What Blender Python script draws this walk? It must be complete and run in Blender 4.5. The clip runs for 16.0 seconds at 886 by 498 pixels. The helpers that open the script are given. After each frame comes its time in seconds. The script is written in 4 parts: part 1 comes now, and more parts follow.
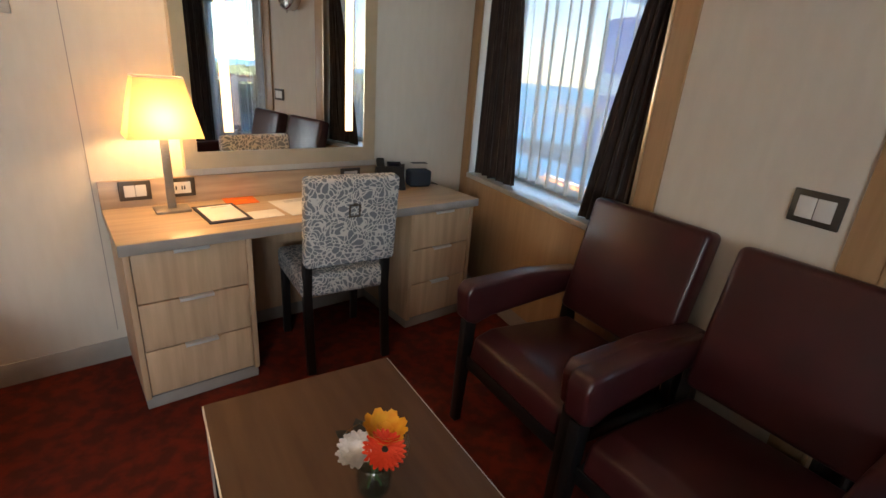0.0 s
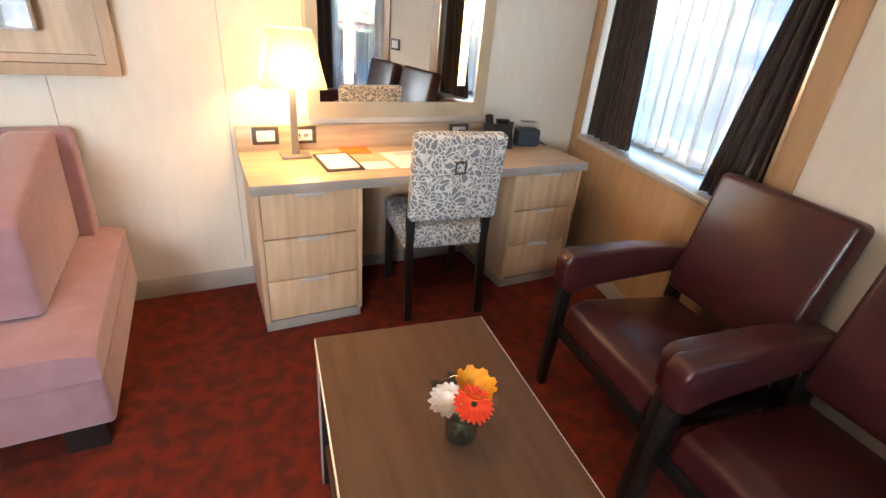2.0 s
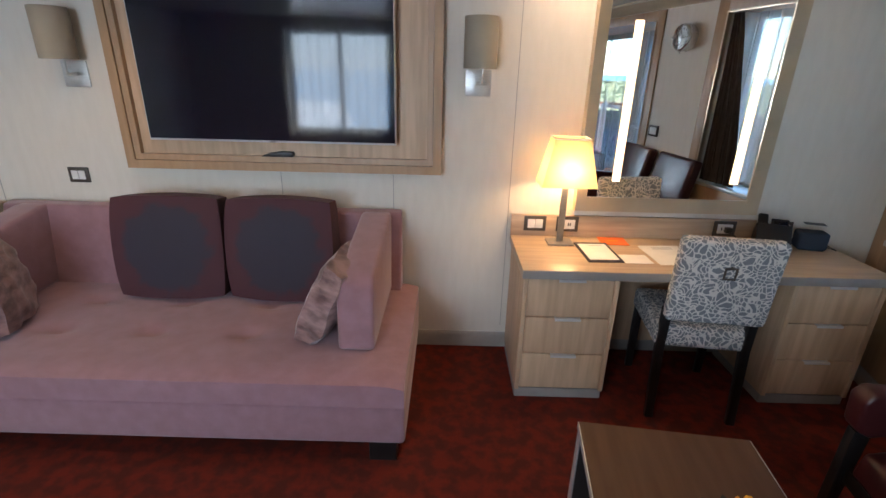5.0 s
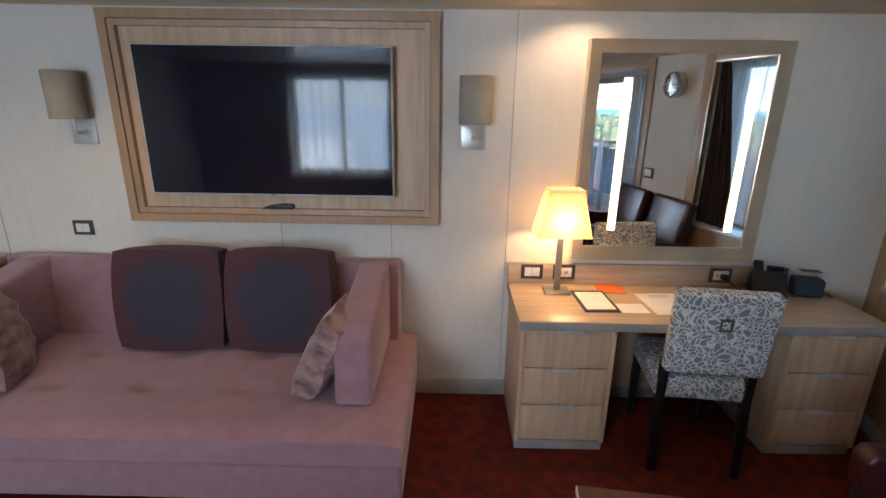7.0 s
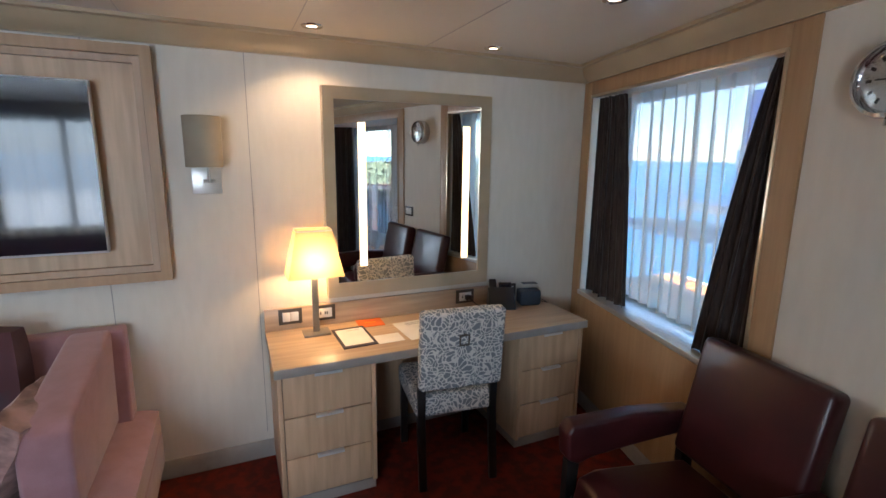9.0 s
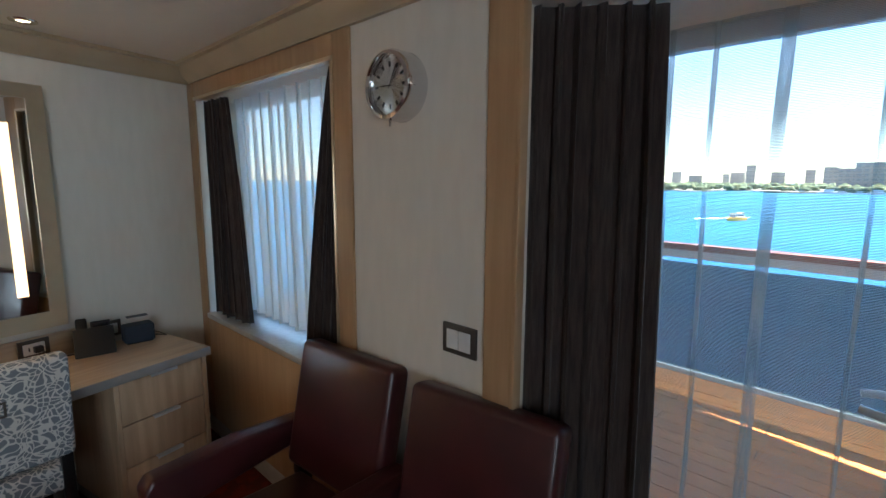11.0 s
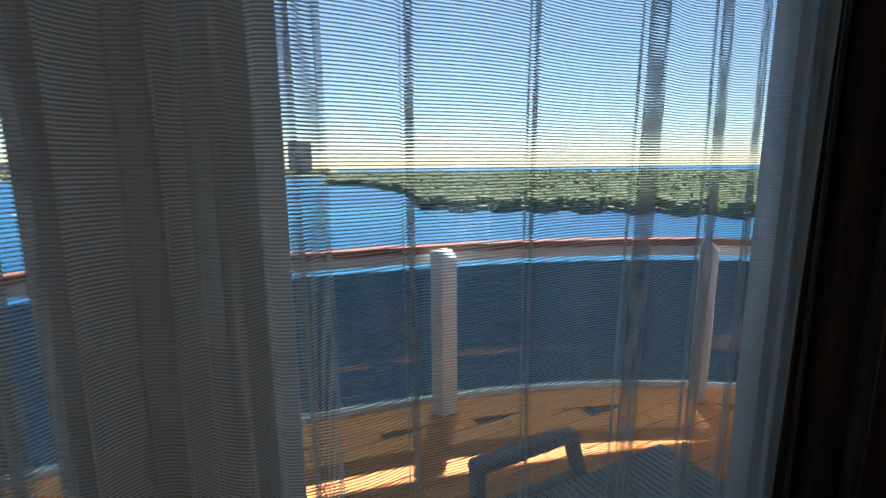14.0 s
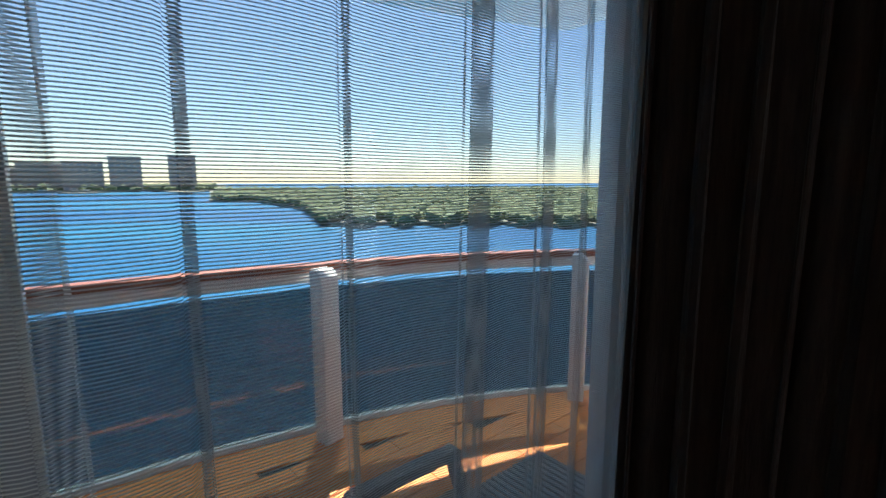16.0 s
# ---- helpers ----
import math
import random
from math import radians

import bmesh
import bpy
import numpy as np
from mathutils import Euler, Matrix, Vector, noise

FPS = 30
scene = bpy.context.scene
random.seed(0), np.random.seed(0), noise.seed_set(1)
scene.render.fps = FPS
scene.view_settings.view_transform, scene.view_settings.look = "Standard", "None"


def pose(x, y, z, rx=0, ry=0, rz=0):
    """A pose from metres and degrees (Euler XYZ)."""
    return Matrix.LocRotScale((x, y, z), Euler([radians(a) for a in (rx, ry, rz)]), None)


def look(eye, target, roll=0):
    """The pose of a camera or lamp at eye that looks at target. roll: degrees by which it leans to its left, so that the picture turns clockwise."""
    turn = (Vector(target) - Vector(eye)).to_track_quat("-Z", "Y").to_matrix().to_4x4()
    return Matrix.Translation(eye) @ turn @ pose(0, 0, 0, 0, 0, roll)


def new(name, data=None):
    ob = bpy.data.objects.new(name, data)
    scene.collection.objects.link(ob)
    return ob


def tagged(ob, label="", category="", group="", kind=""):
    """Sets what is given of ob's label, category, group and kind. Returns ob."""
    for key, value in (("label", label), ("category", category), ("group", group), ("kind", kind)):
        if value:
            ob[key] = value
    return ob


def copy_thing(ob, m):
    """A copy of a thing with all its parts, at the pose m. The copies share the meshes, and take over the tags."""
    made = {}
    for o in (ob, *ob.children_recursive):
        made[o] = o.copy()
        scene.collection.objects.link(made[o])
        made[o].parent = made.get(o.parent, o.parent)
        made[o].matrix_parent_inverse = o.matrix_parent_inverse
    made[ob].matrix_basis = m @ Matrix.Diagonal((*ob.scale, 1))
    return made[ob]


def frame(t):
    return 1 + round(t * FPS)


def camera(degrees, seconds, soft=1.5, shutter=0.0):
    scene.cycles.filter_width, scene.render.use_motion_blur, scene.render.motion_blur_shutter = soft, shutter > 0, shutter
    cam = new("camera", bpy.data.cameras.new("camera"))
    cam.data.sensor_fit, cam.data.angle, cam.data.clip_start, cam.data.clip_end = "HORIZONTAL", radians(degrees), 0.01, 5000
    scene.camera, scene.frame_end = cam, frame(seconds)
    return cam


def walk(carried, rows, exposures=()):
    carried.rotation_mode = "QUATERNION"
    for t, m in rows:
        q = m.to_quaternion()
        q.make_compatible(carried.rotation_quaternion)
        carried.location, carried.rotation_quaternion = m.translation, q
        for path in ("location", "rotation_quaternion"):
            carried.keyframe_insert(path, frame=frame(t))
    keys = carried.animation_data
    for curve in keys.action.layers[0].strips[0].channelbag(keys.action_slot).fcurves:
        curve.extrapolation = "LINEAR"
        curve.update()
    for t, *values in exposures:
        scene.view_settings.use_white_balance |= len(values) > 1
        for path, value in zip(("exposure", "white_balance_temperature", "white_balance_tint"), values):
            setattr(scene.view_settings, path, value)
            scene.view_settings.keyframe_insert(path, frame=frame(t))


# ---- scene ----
cam = camera(86.5, 16.0)
PATH = [
    (0, (-0.114, -2.484, 1.417), (1.099, -1.053, 0.725), 4.6),
    (0.5, (-0.089, -2.481, 1.396), (1.086, -1.049, 0.644), 4.9),
    (1, (-0.081, -2.491, 1.401), (1.049, -1.046, 0.606), 5.1),
    (1.5, (-0.09, -2.487, 1.414), (0.909, -0.985, 0.552), 5.2),
    (2, (-0.134, -2.476, 1.441), (0.711, -0.901, 0.544), 5.2),
    (2.5, (-0.193, -2.476, 1.471), (0.478, -0.821, 0.572), 4.9),
    (3, (-0.247, -2.501, 1.506), (0.239, -0.77, 0.631), 4.3),
    (3.5, (-0.301, -2.532, 1.546), (-0.006, -0.742, 0.704), 3.4),
    (4, (-0.334, -2.562, 1.578), (-0.217, -0.727, 0.792), 2.3),
    (4.5, (-0.363, -2.585, 1.602), (-0.326, -0.731, 0.854), 1.9),
    (4.7, (-0.372, -2.595, 1.611), (-0.359, -0.733, 0.881), 1.7),
    (6.8, (-0.369, -2.589, 1.745), (-0.419, -0.686, 1.132), 0.8),
    (7, (-0.35, -2.587, 1.729), (-0.371, -0.674, 1.148), 0.8),
    (7.5, (-0.303, -2.576, 1.727), (-0.155, -0.649, 1.215), 1.1),
    (8, (-0.247, -2.584, 1.723), (0.109, -0.67, 1.265), 1.2),
    (8.2, (-0.219, -2.59, 1.722), (0.217, -0.688, 1.282), 1.1),
    (10.3, (0.125, -2.754, 1.655), (1.551, -1.385, 1.352), 0.3),
    (10.5, (0.184, -2.779, 1.649), (1.693, -1.499, 1.354), 0.3),
    (11, (0.323, -2.818, 1.637), (2.034, -1.824, 1.345), 0.3),
    (11.5, (0.462, -2.823, 1.63), (2.33, -2.176, 1.325), -0.1),
    (12, (0.591, -2.834, 1.627), (2.551, -2.584, 1.32), -0.4),
    (12.5, (0.779, -2.928, 1.613), (2.75, -3.111, 1.327), -0.5),
    (13, (0.964, -3.082, 1.625), (2.852, -3.67, 1.323), -1.2),
    (13.5, (1.137, -3.217, 1.629), (2.86, -4.18, 1.304), -1.0),
    (14, (1.327, -3.315, 1.632), (2.828, -4.59, 1.284), -0.5),
    (14.5, (1.311, -3.412, 1.632), (2.735, -4.778, 1.306), -0.1),
    (15, (1.304, -3.418, 1.631), (2.655, -4.852, 1.319), -0.1),
    (15.5, (1.3, -3.421, 1.63), (2.615, -4.888, 1.342), -0.1),
    (16, (1.29, -3.429, 1.629), (2.496, -4.999, 1.344), -0.1),
]
EXPOSURES = [(0, 3.7, 7000, 12), (0.5, 4.25, 7200, 13), (1, 4.65, 7200, 13), (1.8, 4.95, 7000, 13), (3, 4.65, 6600, 11), (4.5, 3.95, 6000, 10), (7, 3.65, 5750, 10), (8, 3.7, 5800, 10),
             (10.5, 3.55, 5950, 8), (11.5, 2.95, 5900, 4), (12.5, 2.25, 6050, 2), (14, 1.95, 6250, 7), (16, 1.9, 6250, 7)]
walk(cam, [(t, look(eye, target, roll)) for t, eye, target, roll in PATH], EXPOSURES)

# ---- world and light ----
SUN_AZ, SUN_EL = -48.0, 58.5      # degrees: azimuth from +x towards +y, elevation
world = bpy.data.worlds.new("world")
scene.world = world
world.use_nodes = True
wn = world.node_tree.nodes
sky = wn.new("ShaderNodeTexSky")
sky.sky_type = "NISHITA"
sky.sun_disc = False
sky.sun_elevation = radians(SUN_EL)
sky.sun_rotation = radians(90 - SUN_AZ)
sky.dust_density = 0.1
sky.ozone_density = 2.5
world.node_tree.links.new(sky.outputs[0], wn["Background"].inputs[0])
wn["Background"].inputs[1].default_value = 0.05


def lamp(kind, name, m, energy, colour, **kw):
    data = bpy.data.lights.new(name, kind)
    data.energy, data.color = energy, colour
    for k, v in kw.items():
        if k == "size":
            if kind == "AREA":
                data.size = v
            else:
                data.shadow_soft_size = v
        elif k == "spot":
            data.spot_size, data.spot_blend = radians(v), 0.6
        elif k == "angle":
            data.angle = radians(v)
    ob = new(name, data)
    ob.matrix_world = m
    return ob


ce, se = math.cos(radians(SUN_EL)), math.sin(radians(SUN_EL))
sun_from = Vector((ce * math.cos(radians(SUN_AZ)), ce * math.sin(radians(SUN_AZ)), se))
lamp("SUN", "sun", look(sun_from * 50, (0, 0, 0)), 5.0, (1, 0.94, 0.84), angle=0.5)
# daylight entering by the window in the wall behind
lamp("AREA", "south_daylight", look((-1.975, -4.97, 1.42), (-1.975, 0, 1.42)), 7.5, (0.74, 0.87, 1.0), size=1.35)


# ---- materials ----
def mat(name, colour, rough=0.6, metal=0.0, colour2=None, scale=6.0, stretch=(1, 1, 1), detail=4.0, bump=0.0,
        bump_scale=None, sharp=(0.35, 0.65), spec=0.5, coat=0.0, sheen=0.0, emit=None, rand=0.0):
    m = bpy.data.materials.new(name)
    m.use_nodes = True
    n, l = m.node_tree.nodes, m.node_tree.links
    b = n["Principled BSDF"]
    b.inputs["Roughness"].default_value = rough
    b.inputs["Metallic"].default_value = metal
    b.inputs["Specular IOR Level"].default_value = spec
    b.inputs["Coat Weight"].default_value = coat
    b.inputs["Sheen Weight"].default_value = sheen
    tc = n.new("ShaderNodeTexCoord")
    mp = n.new("ShaderNodeMapping")
    mp.inputs["Scale"].default_value = stretch
    l.new(tc.outputs["Object"], mp.inputs["Vector"])
    nz = n.new("ShaderNodeTexNoise")
    nz.inputs["Scale"].default_value = scale
    nz.inputs["Detail"].default_value = detail
    l.new(mp.outputs[0], nz.inputs["Vector"])
    rp = n.new("ShaderNodeValToRGB")
    rp.color_ramp.elements[0].position, rp.color_ramp.elements[1].position = sharp
    c2 = colour2 or tuple(c * 0.88 for c in colour)
    rp.color_ramp.elements[0].color = (*c2, 1)
    rp.color_ramp.elements[1].color = (*colour, 1)
    l.new(nz.outputs["Fac"], rp.inputs["Fac"])
    out = rp.outputs[0]
    if rand:
        oi = n.new("ShaderNodeObjectInfo")
        hsv = n.new("ShaderNodeHueSaturation")
        mr = n.new("ShaderNodeMapRange")
        mr.inputs["To Min"].default_value, mr.inputs["To Max"].default_value = 1 - rand, 1 + rand
        l.new(oi.outputs["Random"], mr.inputs["Value"])
        l.new(mr.outputs[0], hsv.inputs["Value"])
        l.new(out, hsv.inputs["Color"])
        out = hsv.outputs[0]
    l.new(out, b.inputs["Base Color"])
    if bump:
        nb = n.new("ShaderNodeTexNoise")
        nb.inputs["Scale"].default_value = bump_scale or scale * 8
        nb.inputs["Detail"].default_value = 3
        l.new(mp.outputs[0], nb.inputs["Vector"])
        bp = n.new("ShaderNodeBump")
        bp.inputs["Strength"].default_value = bump
        bp.inputs["Distance"].default_value = 0.004
        l.new(nb.outputs["Fac"], bp.inputs["Height"])
        l.new(bp.outputs[0], b.inputs["Normal"])
    if emit:
        b.inputs["Emission Color"].default_value = (*emit[0], 1)
        b.inputs["Emission Strength"].default_value = emit[1]
    return m


M_WALL = mat("wall_covering", (0.70, 0.65, 0.565), 0.7, colour2=(0.67, 0.62, 0.535), scale=25, stretch=(1, 1, 0.25), bump=0.12, bump_scale=300)
M_OAK = mat("light_oak", (0.58, 0.40, 0.25), 0.45, colour2=(0.46, 0.31, 0.19), scale=5, stretch=(6, 6, 0.5), detail=8, bump=0.05, rand=0.08)
M_OAK_TOP = mat("oak_top", (0.54, 0.40, 0.26), 0.32, colour2=(0.42, 0.30, 0.20), scale=5, stretch=(0.6, 7, 7), detail=8, bump=0.03)
M_TRIM = mat("trim_oak", (0.44, 0.275, 0.145), 0.42, colour2=(0.38, 0.23, 0.115), scale=5, stretch=(8, 8, 0.5), detail=8)
M_GREYLAM = mat("grey_edge", (0.33, 0.30, 0.27), 0.5, scale=12)
M_CORNICE = mat("cornice", (0.46, 0.36, 0.23), 0.35, scale=3)
M_CEIL = mat("ceiling_panel", (0.72, 0.66, 0.57), 0.22, colour2=(0.70, 0.64, 0.55), scale=2)
M_CARPET = mat("carpet", (0.155, 0.022, 0.013), 0.95, colour2=(0.085, 0.020, 0.014), scale=15, detail=7, bump=0.6, bump_scale=350, sharp=(0.42, 0.60), spec=0.1)
M_BLACK = mat("black_wood", (0.012, 0.011, 0.011), 0.35, scale=20)
M_CHROME = mat("chrome", (0.75, 0.75, 0.76), 0.12, 1.0)
M_STEEL = mat("brushed_steel", (0.66, 0.65, 0.62), 0.36, 0.6, scale=40, stretch=(1, 1, 8))
M_NICKEL = mat("dull_nickel", (0.33, 0.31, 0.28), 0.42, 0.7, scale=40, stretch=(1, 1, 8))
M_PULL = mat("satin_pull", (0.72, 0.72, 0.71), 0.38, 0.55)
M_SILVER = mat("silver_frame", (0.64, 0.52, 0.36), 0.30, 0.8, scale=6)
M_LEATHER = mat("burgundy_leather", (0.054, 0.011, 0.012), 0.29, colour2=(0.038, 0.009, 0.010), scale=7, bump=0.12, bump_scale=260, spec=0.5)
M_SOFA = mat("mauve_velvet", (0.32, 0.18, 0.20), 0.9, colour2=(0.28, 0.152, 0.168), scale=14, bump=0.2, bump_scale=260, sheen=0.4, spec=0.15)
M_PILLOW = mat("crushed_velvet", (0.36, 0.215, 0.195), 0.55, colour2=(0.11, 0.055, 0.05), scale=10, stretch=(1, 1, 2.2), detail=3, bump=0.9, bump_scale=18, sheen=0.3)
M_TABLE = mat("dark_walnut_top", (0.125, 0.068, 0.040), 0.5, colour2=(0.098, 0.052, 0.031), scale=5, stretch=(6, 0.7, 1), detail=6, spec=0.1)
M_PLASTIC = mat("black_plastic", (0.015, 0.015, 0.017), 0.4)
M_SPEAKER = mat("navy_fabric", (0.018, 0.03, 0.05), 0.8, bump=0.3, bump_scale=500)
M_WHITEPL = mat("white_plastic", (0.75, 0.74, 0.71), 0.35)
M_PLATE = mat("bronze_plate", (0.085, 0.072, 0.06), 0.4, 0.3)
M_PAPER = mat("paper", (0.82, 0.81, 0.78), 0.8)
M_PRINT = mat("print_grey", (0.35, 0.35, 0.36), 0.8)
M_ORANGE = mat("orange_card", (0.85, 0.17, 0.025), 0.5)
M_NAVY = mat("navy_folder", (0.03, 0.025, 0.04), 0.5)
M_SHADE2 = mat("sconce_shade", (0.36, 0.31, 0.23), 0.8, bump=0.1, bump_scale=300)
M_DARKCURT = mat("dark_curtain", (0.062, 0.043, 0.036), 0.85, colour2=(0.034, 0.024, 0.02), scale=30, stretch=(3, 3, 0.3), bump=0.5, bump_scale=120, sheen=0.15, spec=0.2)
M_ALU = mat("white_frame", (0.55, 0.56, 0.56), 0.35, 0.2)
M_TEAK = mat("teak_deck", (0.78, 0.255, 0.032), 0.6, colour2=(0.60, 0.18, 0.024), scale=5, stretch=(8, 0.8, 1), detail=6, rand=0.12)
M_CAULK = mat("deck_caulk", (0.03, 0.026, 0.022), 0.8)
M_RAILWOOD = mat("varnished_rail", (0.30, 0.085, 0.03), 0.35, colour2=(0.22, 0.06, 0.022), scale=4, stretch=(6, 0.5, 6))
M_WHITEMET = mat("white_paint", (0.78, 0.78, 0.77), 0.4)
M_WICKER = mat("woven_cane", (0.21, 0.20, 0.19), 0.7, colour2=(0.07, 0.065, 0.06), scale=110, bump=0.8, bump_scale=130)
M_MESHFAB = mat("woven_mesh", (0.24, 0.27, 0.27), 0.8, colour2=(0.11, 0.13, 0.13), scale=150, bump=0.5)
M_HULL = mat("hull_blue", (0.008, 0.07, 0.48), 0.4, scale=0.1)
M_SHIPW = mat("ship_white", (0.82, 0.83, 0.84), 0.5, scale=0.1)
M_SHIPGLASS = mat("ship_glass", (0.03, 0.05, 0.08), 0.2)
# foliage colour is lightened to include distance haze
M_FOLIAGE = mat("foliage", (0.12, 0.15, 0.065), 0.9, colour2=(0.05, 0.08, 0.035), scale=0.12, detail=6)
M_LAND = mat("shore_land", (0.10, 0.11, 0.07), 0.9, colour2=(0.2, 0.19, 0.16), scale=0.02)
# far walls and windows: haze over the water is mixed into both colours
M_TOWN = mat("far_building", (0.52, 0.45, 0.41), 0.8, scale=0.05, rand=0.2)
M_TOWNW = mat("far_window", (0.26, 0.28, 0.31), 0.4)
M_FERRY = mat("ferry_yellow", (0.75, 0.42, 0.05), 0.5)
M_PETAL_O = mat("orange_petal", (0.85, 0.075, 0.02), 0.6, colour2=(0.8, 0.05, 0.015), scale=40)
M_PETAL_Y = mat("yellow_petal", (0.85, 0.42, 0.02), 0.6, colour2=(0.8, 0.30, 0.01), scale=40)
M_PETAL_W = mat("white_petal", (0.75, 0.70, 0.66), 0.6, scale=40)
M_GREEN = mat("stem_green", (0.06, 0.13, 0.03), 0.6)
M_DARKLEAF = mat("dark_leaf", (0.02, 0.018, 0.014), 0.5)
M_STRIP = mat("light_strip", (0.9, 0.85, 0.75), 0.5, emit=((1, 0.62, 0.27), 0.30))
M_BULB = mat("downlight_lens", (0.9, 0.85, 0.8), 0.4, emit=((1, 0.70, 0.40), 1.2))
M_SCREEN = mat("tv_screen", (0.003, 0.004, 0.014), 0.05, spec=0.4)


def simple(name):
    m = bpy.data.materials.new(name)
    m.use_nodes = True
    n, l = m.node_tree.nodes, m.node_tree.links
    for x in list(n):
        if x.type != "OUTPUT_MATERIAL":
            n.remove(x)
    return m, n, l, [x for x in n if x.type == "OUTPUT_MATERIAL"][0]


def glass_mat(name, tint, gloss=0.08, rough=0.0):
    m, n, l, o = simple(name)
    t, g, x, lw = n.new("ShaderNodeBsdfTransparent"), n.new("ShaderNodeBsdfGlossy"), n.new("ShaderNodeMixShader"), n.new("ShaderNodeLayerWeight")
    t.inputs[0].default_value = (*tint, 1)
    g.inputs["Roughness"].default_value = rough
    pw, ma = n.new("ShaderNodeMath"), n.new("ShaderNodeMath")
    pw.operation, ma.operation = "POWER", "MULTIPLY_ADD"
    lw.inputs["Blend"].default_value = 0.5
    pw.inputs[1].default_value, ma.inputs[1].default_value, ma.inputs[2].default_value = 5.0, 0.6, gloss * 0.5
    l.new(lw.outputs["Facing"], pw.inputs[0])
    l.new(pw.outputs[0], ma.inputs[0])
    l.new(ma.outputs[0], x.inputs[0])
    l.new(t.outputs[0], x.inputs[1])
    l.new(g.outputs[0], x.inputs[2])
    l.new(x.outputs[0], o.inputs[0])
    return m


M_GLASS = glass_mat("clear_glass", (0.96, 0.97, 0.97))
M_TINT = glass_mat("tinted_glass", (0.23, 0.275, 0.29))
M_VASE = glass_mat("vase_glass", (0.93, 0.975, 0.975), 0.22)
m, n, l, o = simple("mirror_silver")
g = n.new("ShaderNodeBsdfGlossy")
g.inputs["Color"].default_value = (0.86, 0.87, 0.86, 1)
g.inputs["Roughness"].default_value = 0.0
l.new(g.outputs[0], o.inputs[0])
M_MIRROR = m


def sheer_mat(name, dens0, dens1, period, shade=0.8):
    """Woven sheer: opaque horizontal threads with clear gaps between."""
    m, n, l, o = simple(name)
    tc, sx = n.new("ShaderNodeTexCoord"), n.new("ShaderNodeSeparateXYZ")
    l.new(tc.outputs["Object"], sx.inputs[0])
    mu, si, mr = n.new("ShaderNodeMath"), n.new("ShaderNodeMath"), n.new("ShaderNodeMapRange")
    mu.operation, si.operation = "MULTIPLY", "SINE"
    mu.inputs[1].default_value = 2 * math.pi / period
    l.new(sx.outputs[2], mu.inputs[0])
    l.new(mu.outputs[0], si.inputs[0])
    l.new(si.outputs[0], mr.inputs["Value"])
    mr.inputs["From Min"].default_value, mr.inputs["From Max"].default_value = 0.05, 0.5
    mr.inputs["To Min"].default_value, mr.inputs["To Max"].default_value = dens0, dens1
    t, d, tl, mx, mx2 = (n.new("ShaderNodeBsdfTransparent"), n.new("ShaderNodeBsdfDiffuse"), n.new("ShaderNodeBsdfTranslucent"),
                         n.new("ShaderNodeMixShader"), n.new("ShaderNodeMixShader"))
    d.inputs[0].default_value = (shade, shade * 0.98, shade * 0.92, 1)
    tl.inputs[0].default_value = (shade, shade * 0.98, shade * 0.92, 1)
    mx2.inputs[0].default_value = 0.5
    l.new(d.outputs[0], mx2.inputs[1])
    l.new(tl.outputs[0], mx2.inputs[2])
    l.new(mr.outputs[0], mx.inputs[0])
    l.new(t.outputs[0], mx.inputs[1])
    l.new(mx2.outputs[0], mx.inputs[2])
    l.new(mx.outputs[0], o.inputs[0])
    return m


# same door cloth twice: threads coloured dim against the sky, gathered part coloured lit
M_SHEER = sheer_mat("sheer_weave_dim", 0.04, 0.90, 0.0040, 0.46)
M_SHEERS = sheer_mat("gathered_sheer_lit", 0.12, 0.88, 0.0040, 0.88)
M_SHEERW = sheer_mat("window_sheer_weave", 0.62, 0.94, 0.0040, 0.85)

# lamp shade: cloth lit from within by its lamp
m, n, l, o = simple("lamp_shade_cloth")
d, tl, mx = n.new("ShaderNodeBsdfDiffuse"), n.new("ShaderNodeBsdfTranslucent"), n.new("ShaderNodeMixShader")
d.inputs[0].default_value = (0.80, 0.66, 0.42, 1)
tl.inputs[0].default_value = (0.46, 0.36, 0.20, 1)
mx.inputs[0].default_value = 0.6
l.new(d.outputs[0], mx.inputs[1]), l.new(tl.outputs[0], mx.inputs[2]), l.new(mx.outputs[0], o.inputs[0])
M_SHADE = m

# leaf-patterned chair fabric: pale winding veins round small grey leaves
M_FABRIC = mat("leaf_fabric", (0.72, 0.71, 0.68), 0.8, bump=0.15, bump_scale=300)
n, l = M_FABRIC.node_tree.nodes, M_FABRIC.node_tree.links
tc, ns, sb, ma, vo, rp = (n.new("ShaderNodeTexCoord"), n.new("ShaderNodeTexNoise"), n.new("ShaderNodeVectorMath"), n.new("ShaderNodeVectorMath"),
                          n.new("ShaderNodeTexVoronoi"), n.new("ShaderNodeValToRGB"))
ns.inputs["Scale"].default_value = 16
ns.inputs["Detail"].default_value = 0
l.new(tc.outputs["Object"], ns.inputs["Vector"])
sb.operation, ma.operation = "SUBTRACT", "MULTIPLY_ADD"
sb.inputs[1].default_value = (0.5, 0.5, 0.5)
l.new(ns.outputs["Color"], sb.inputs[0])
ma.inputs[1].default_value = (0.075, 0.075, 0.075)
l.new(sb.outputs[0], ma.inputs[0])
l.new(tc.outputs["Object"], ma.inputs[2])
vo.feature = "DISTANCE_TO_EDGE"
vo.inputs["Scale"].default_value = 40
l.new(ma.outputs[0], vo.inputs["Vector"])
rp.color_ramp.elements[0].position, rp.color_ramp.elements[1].position = 0.085, 0.125
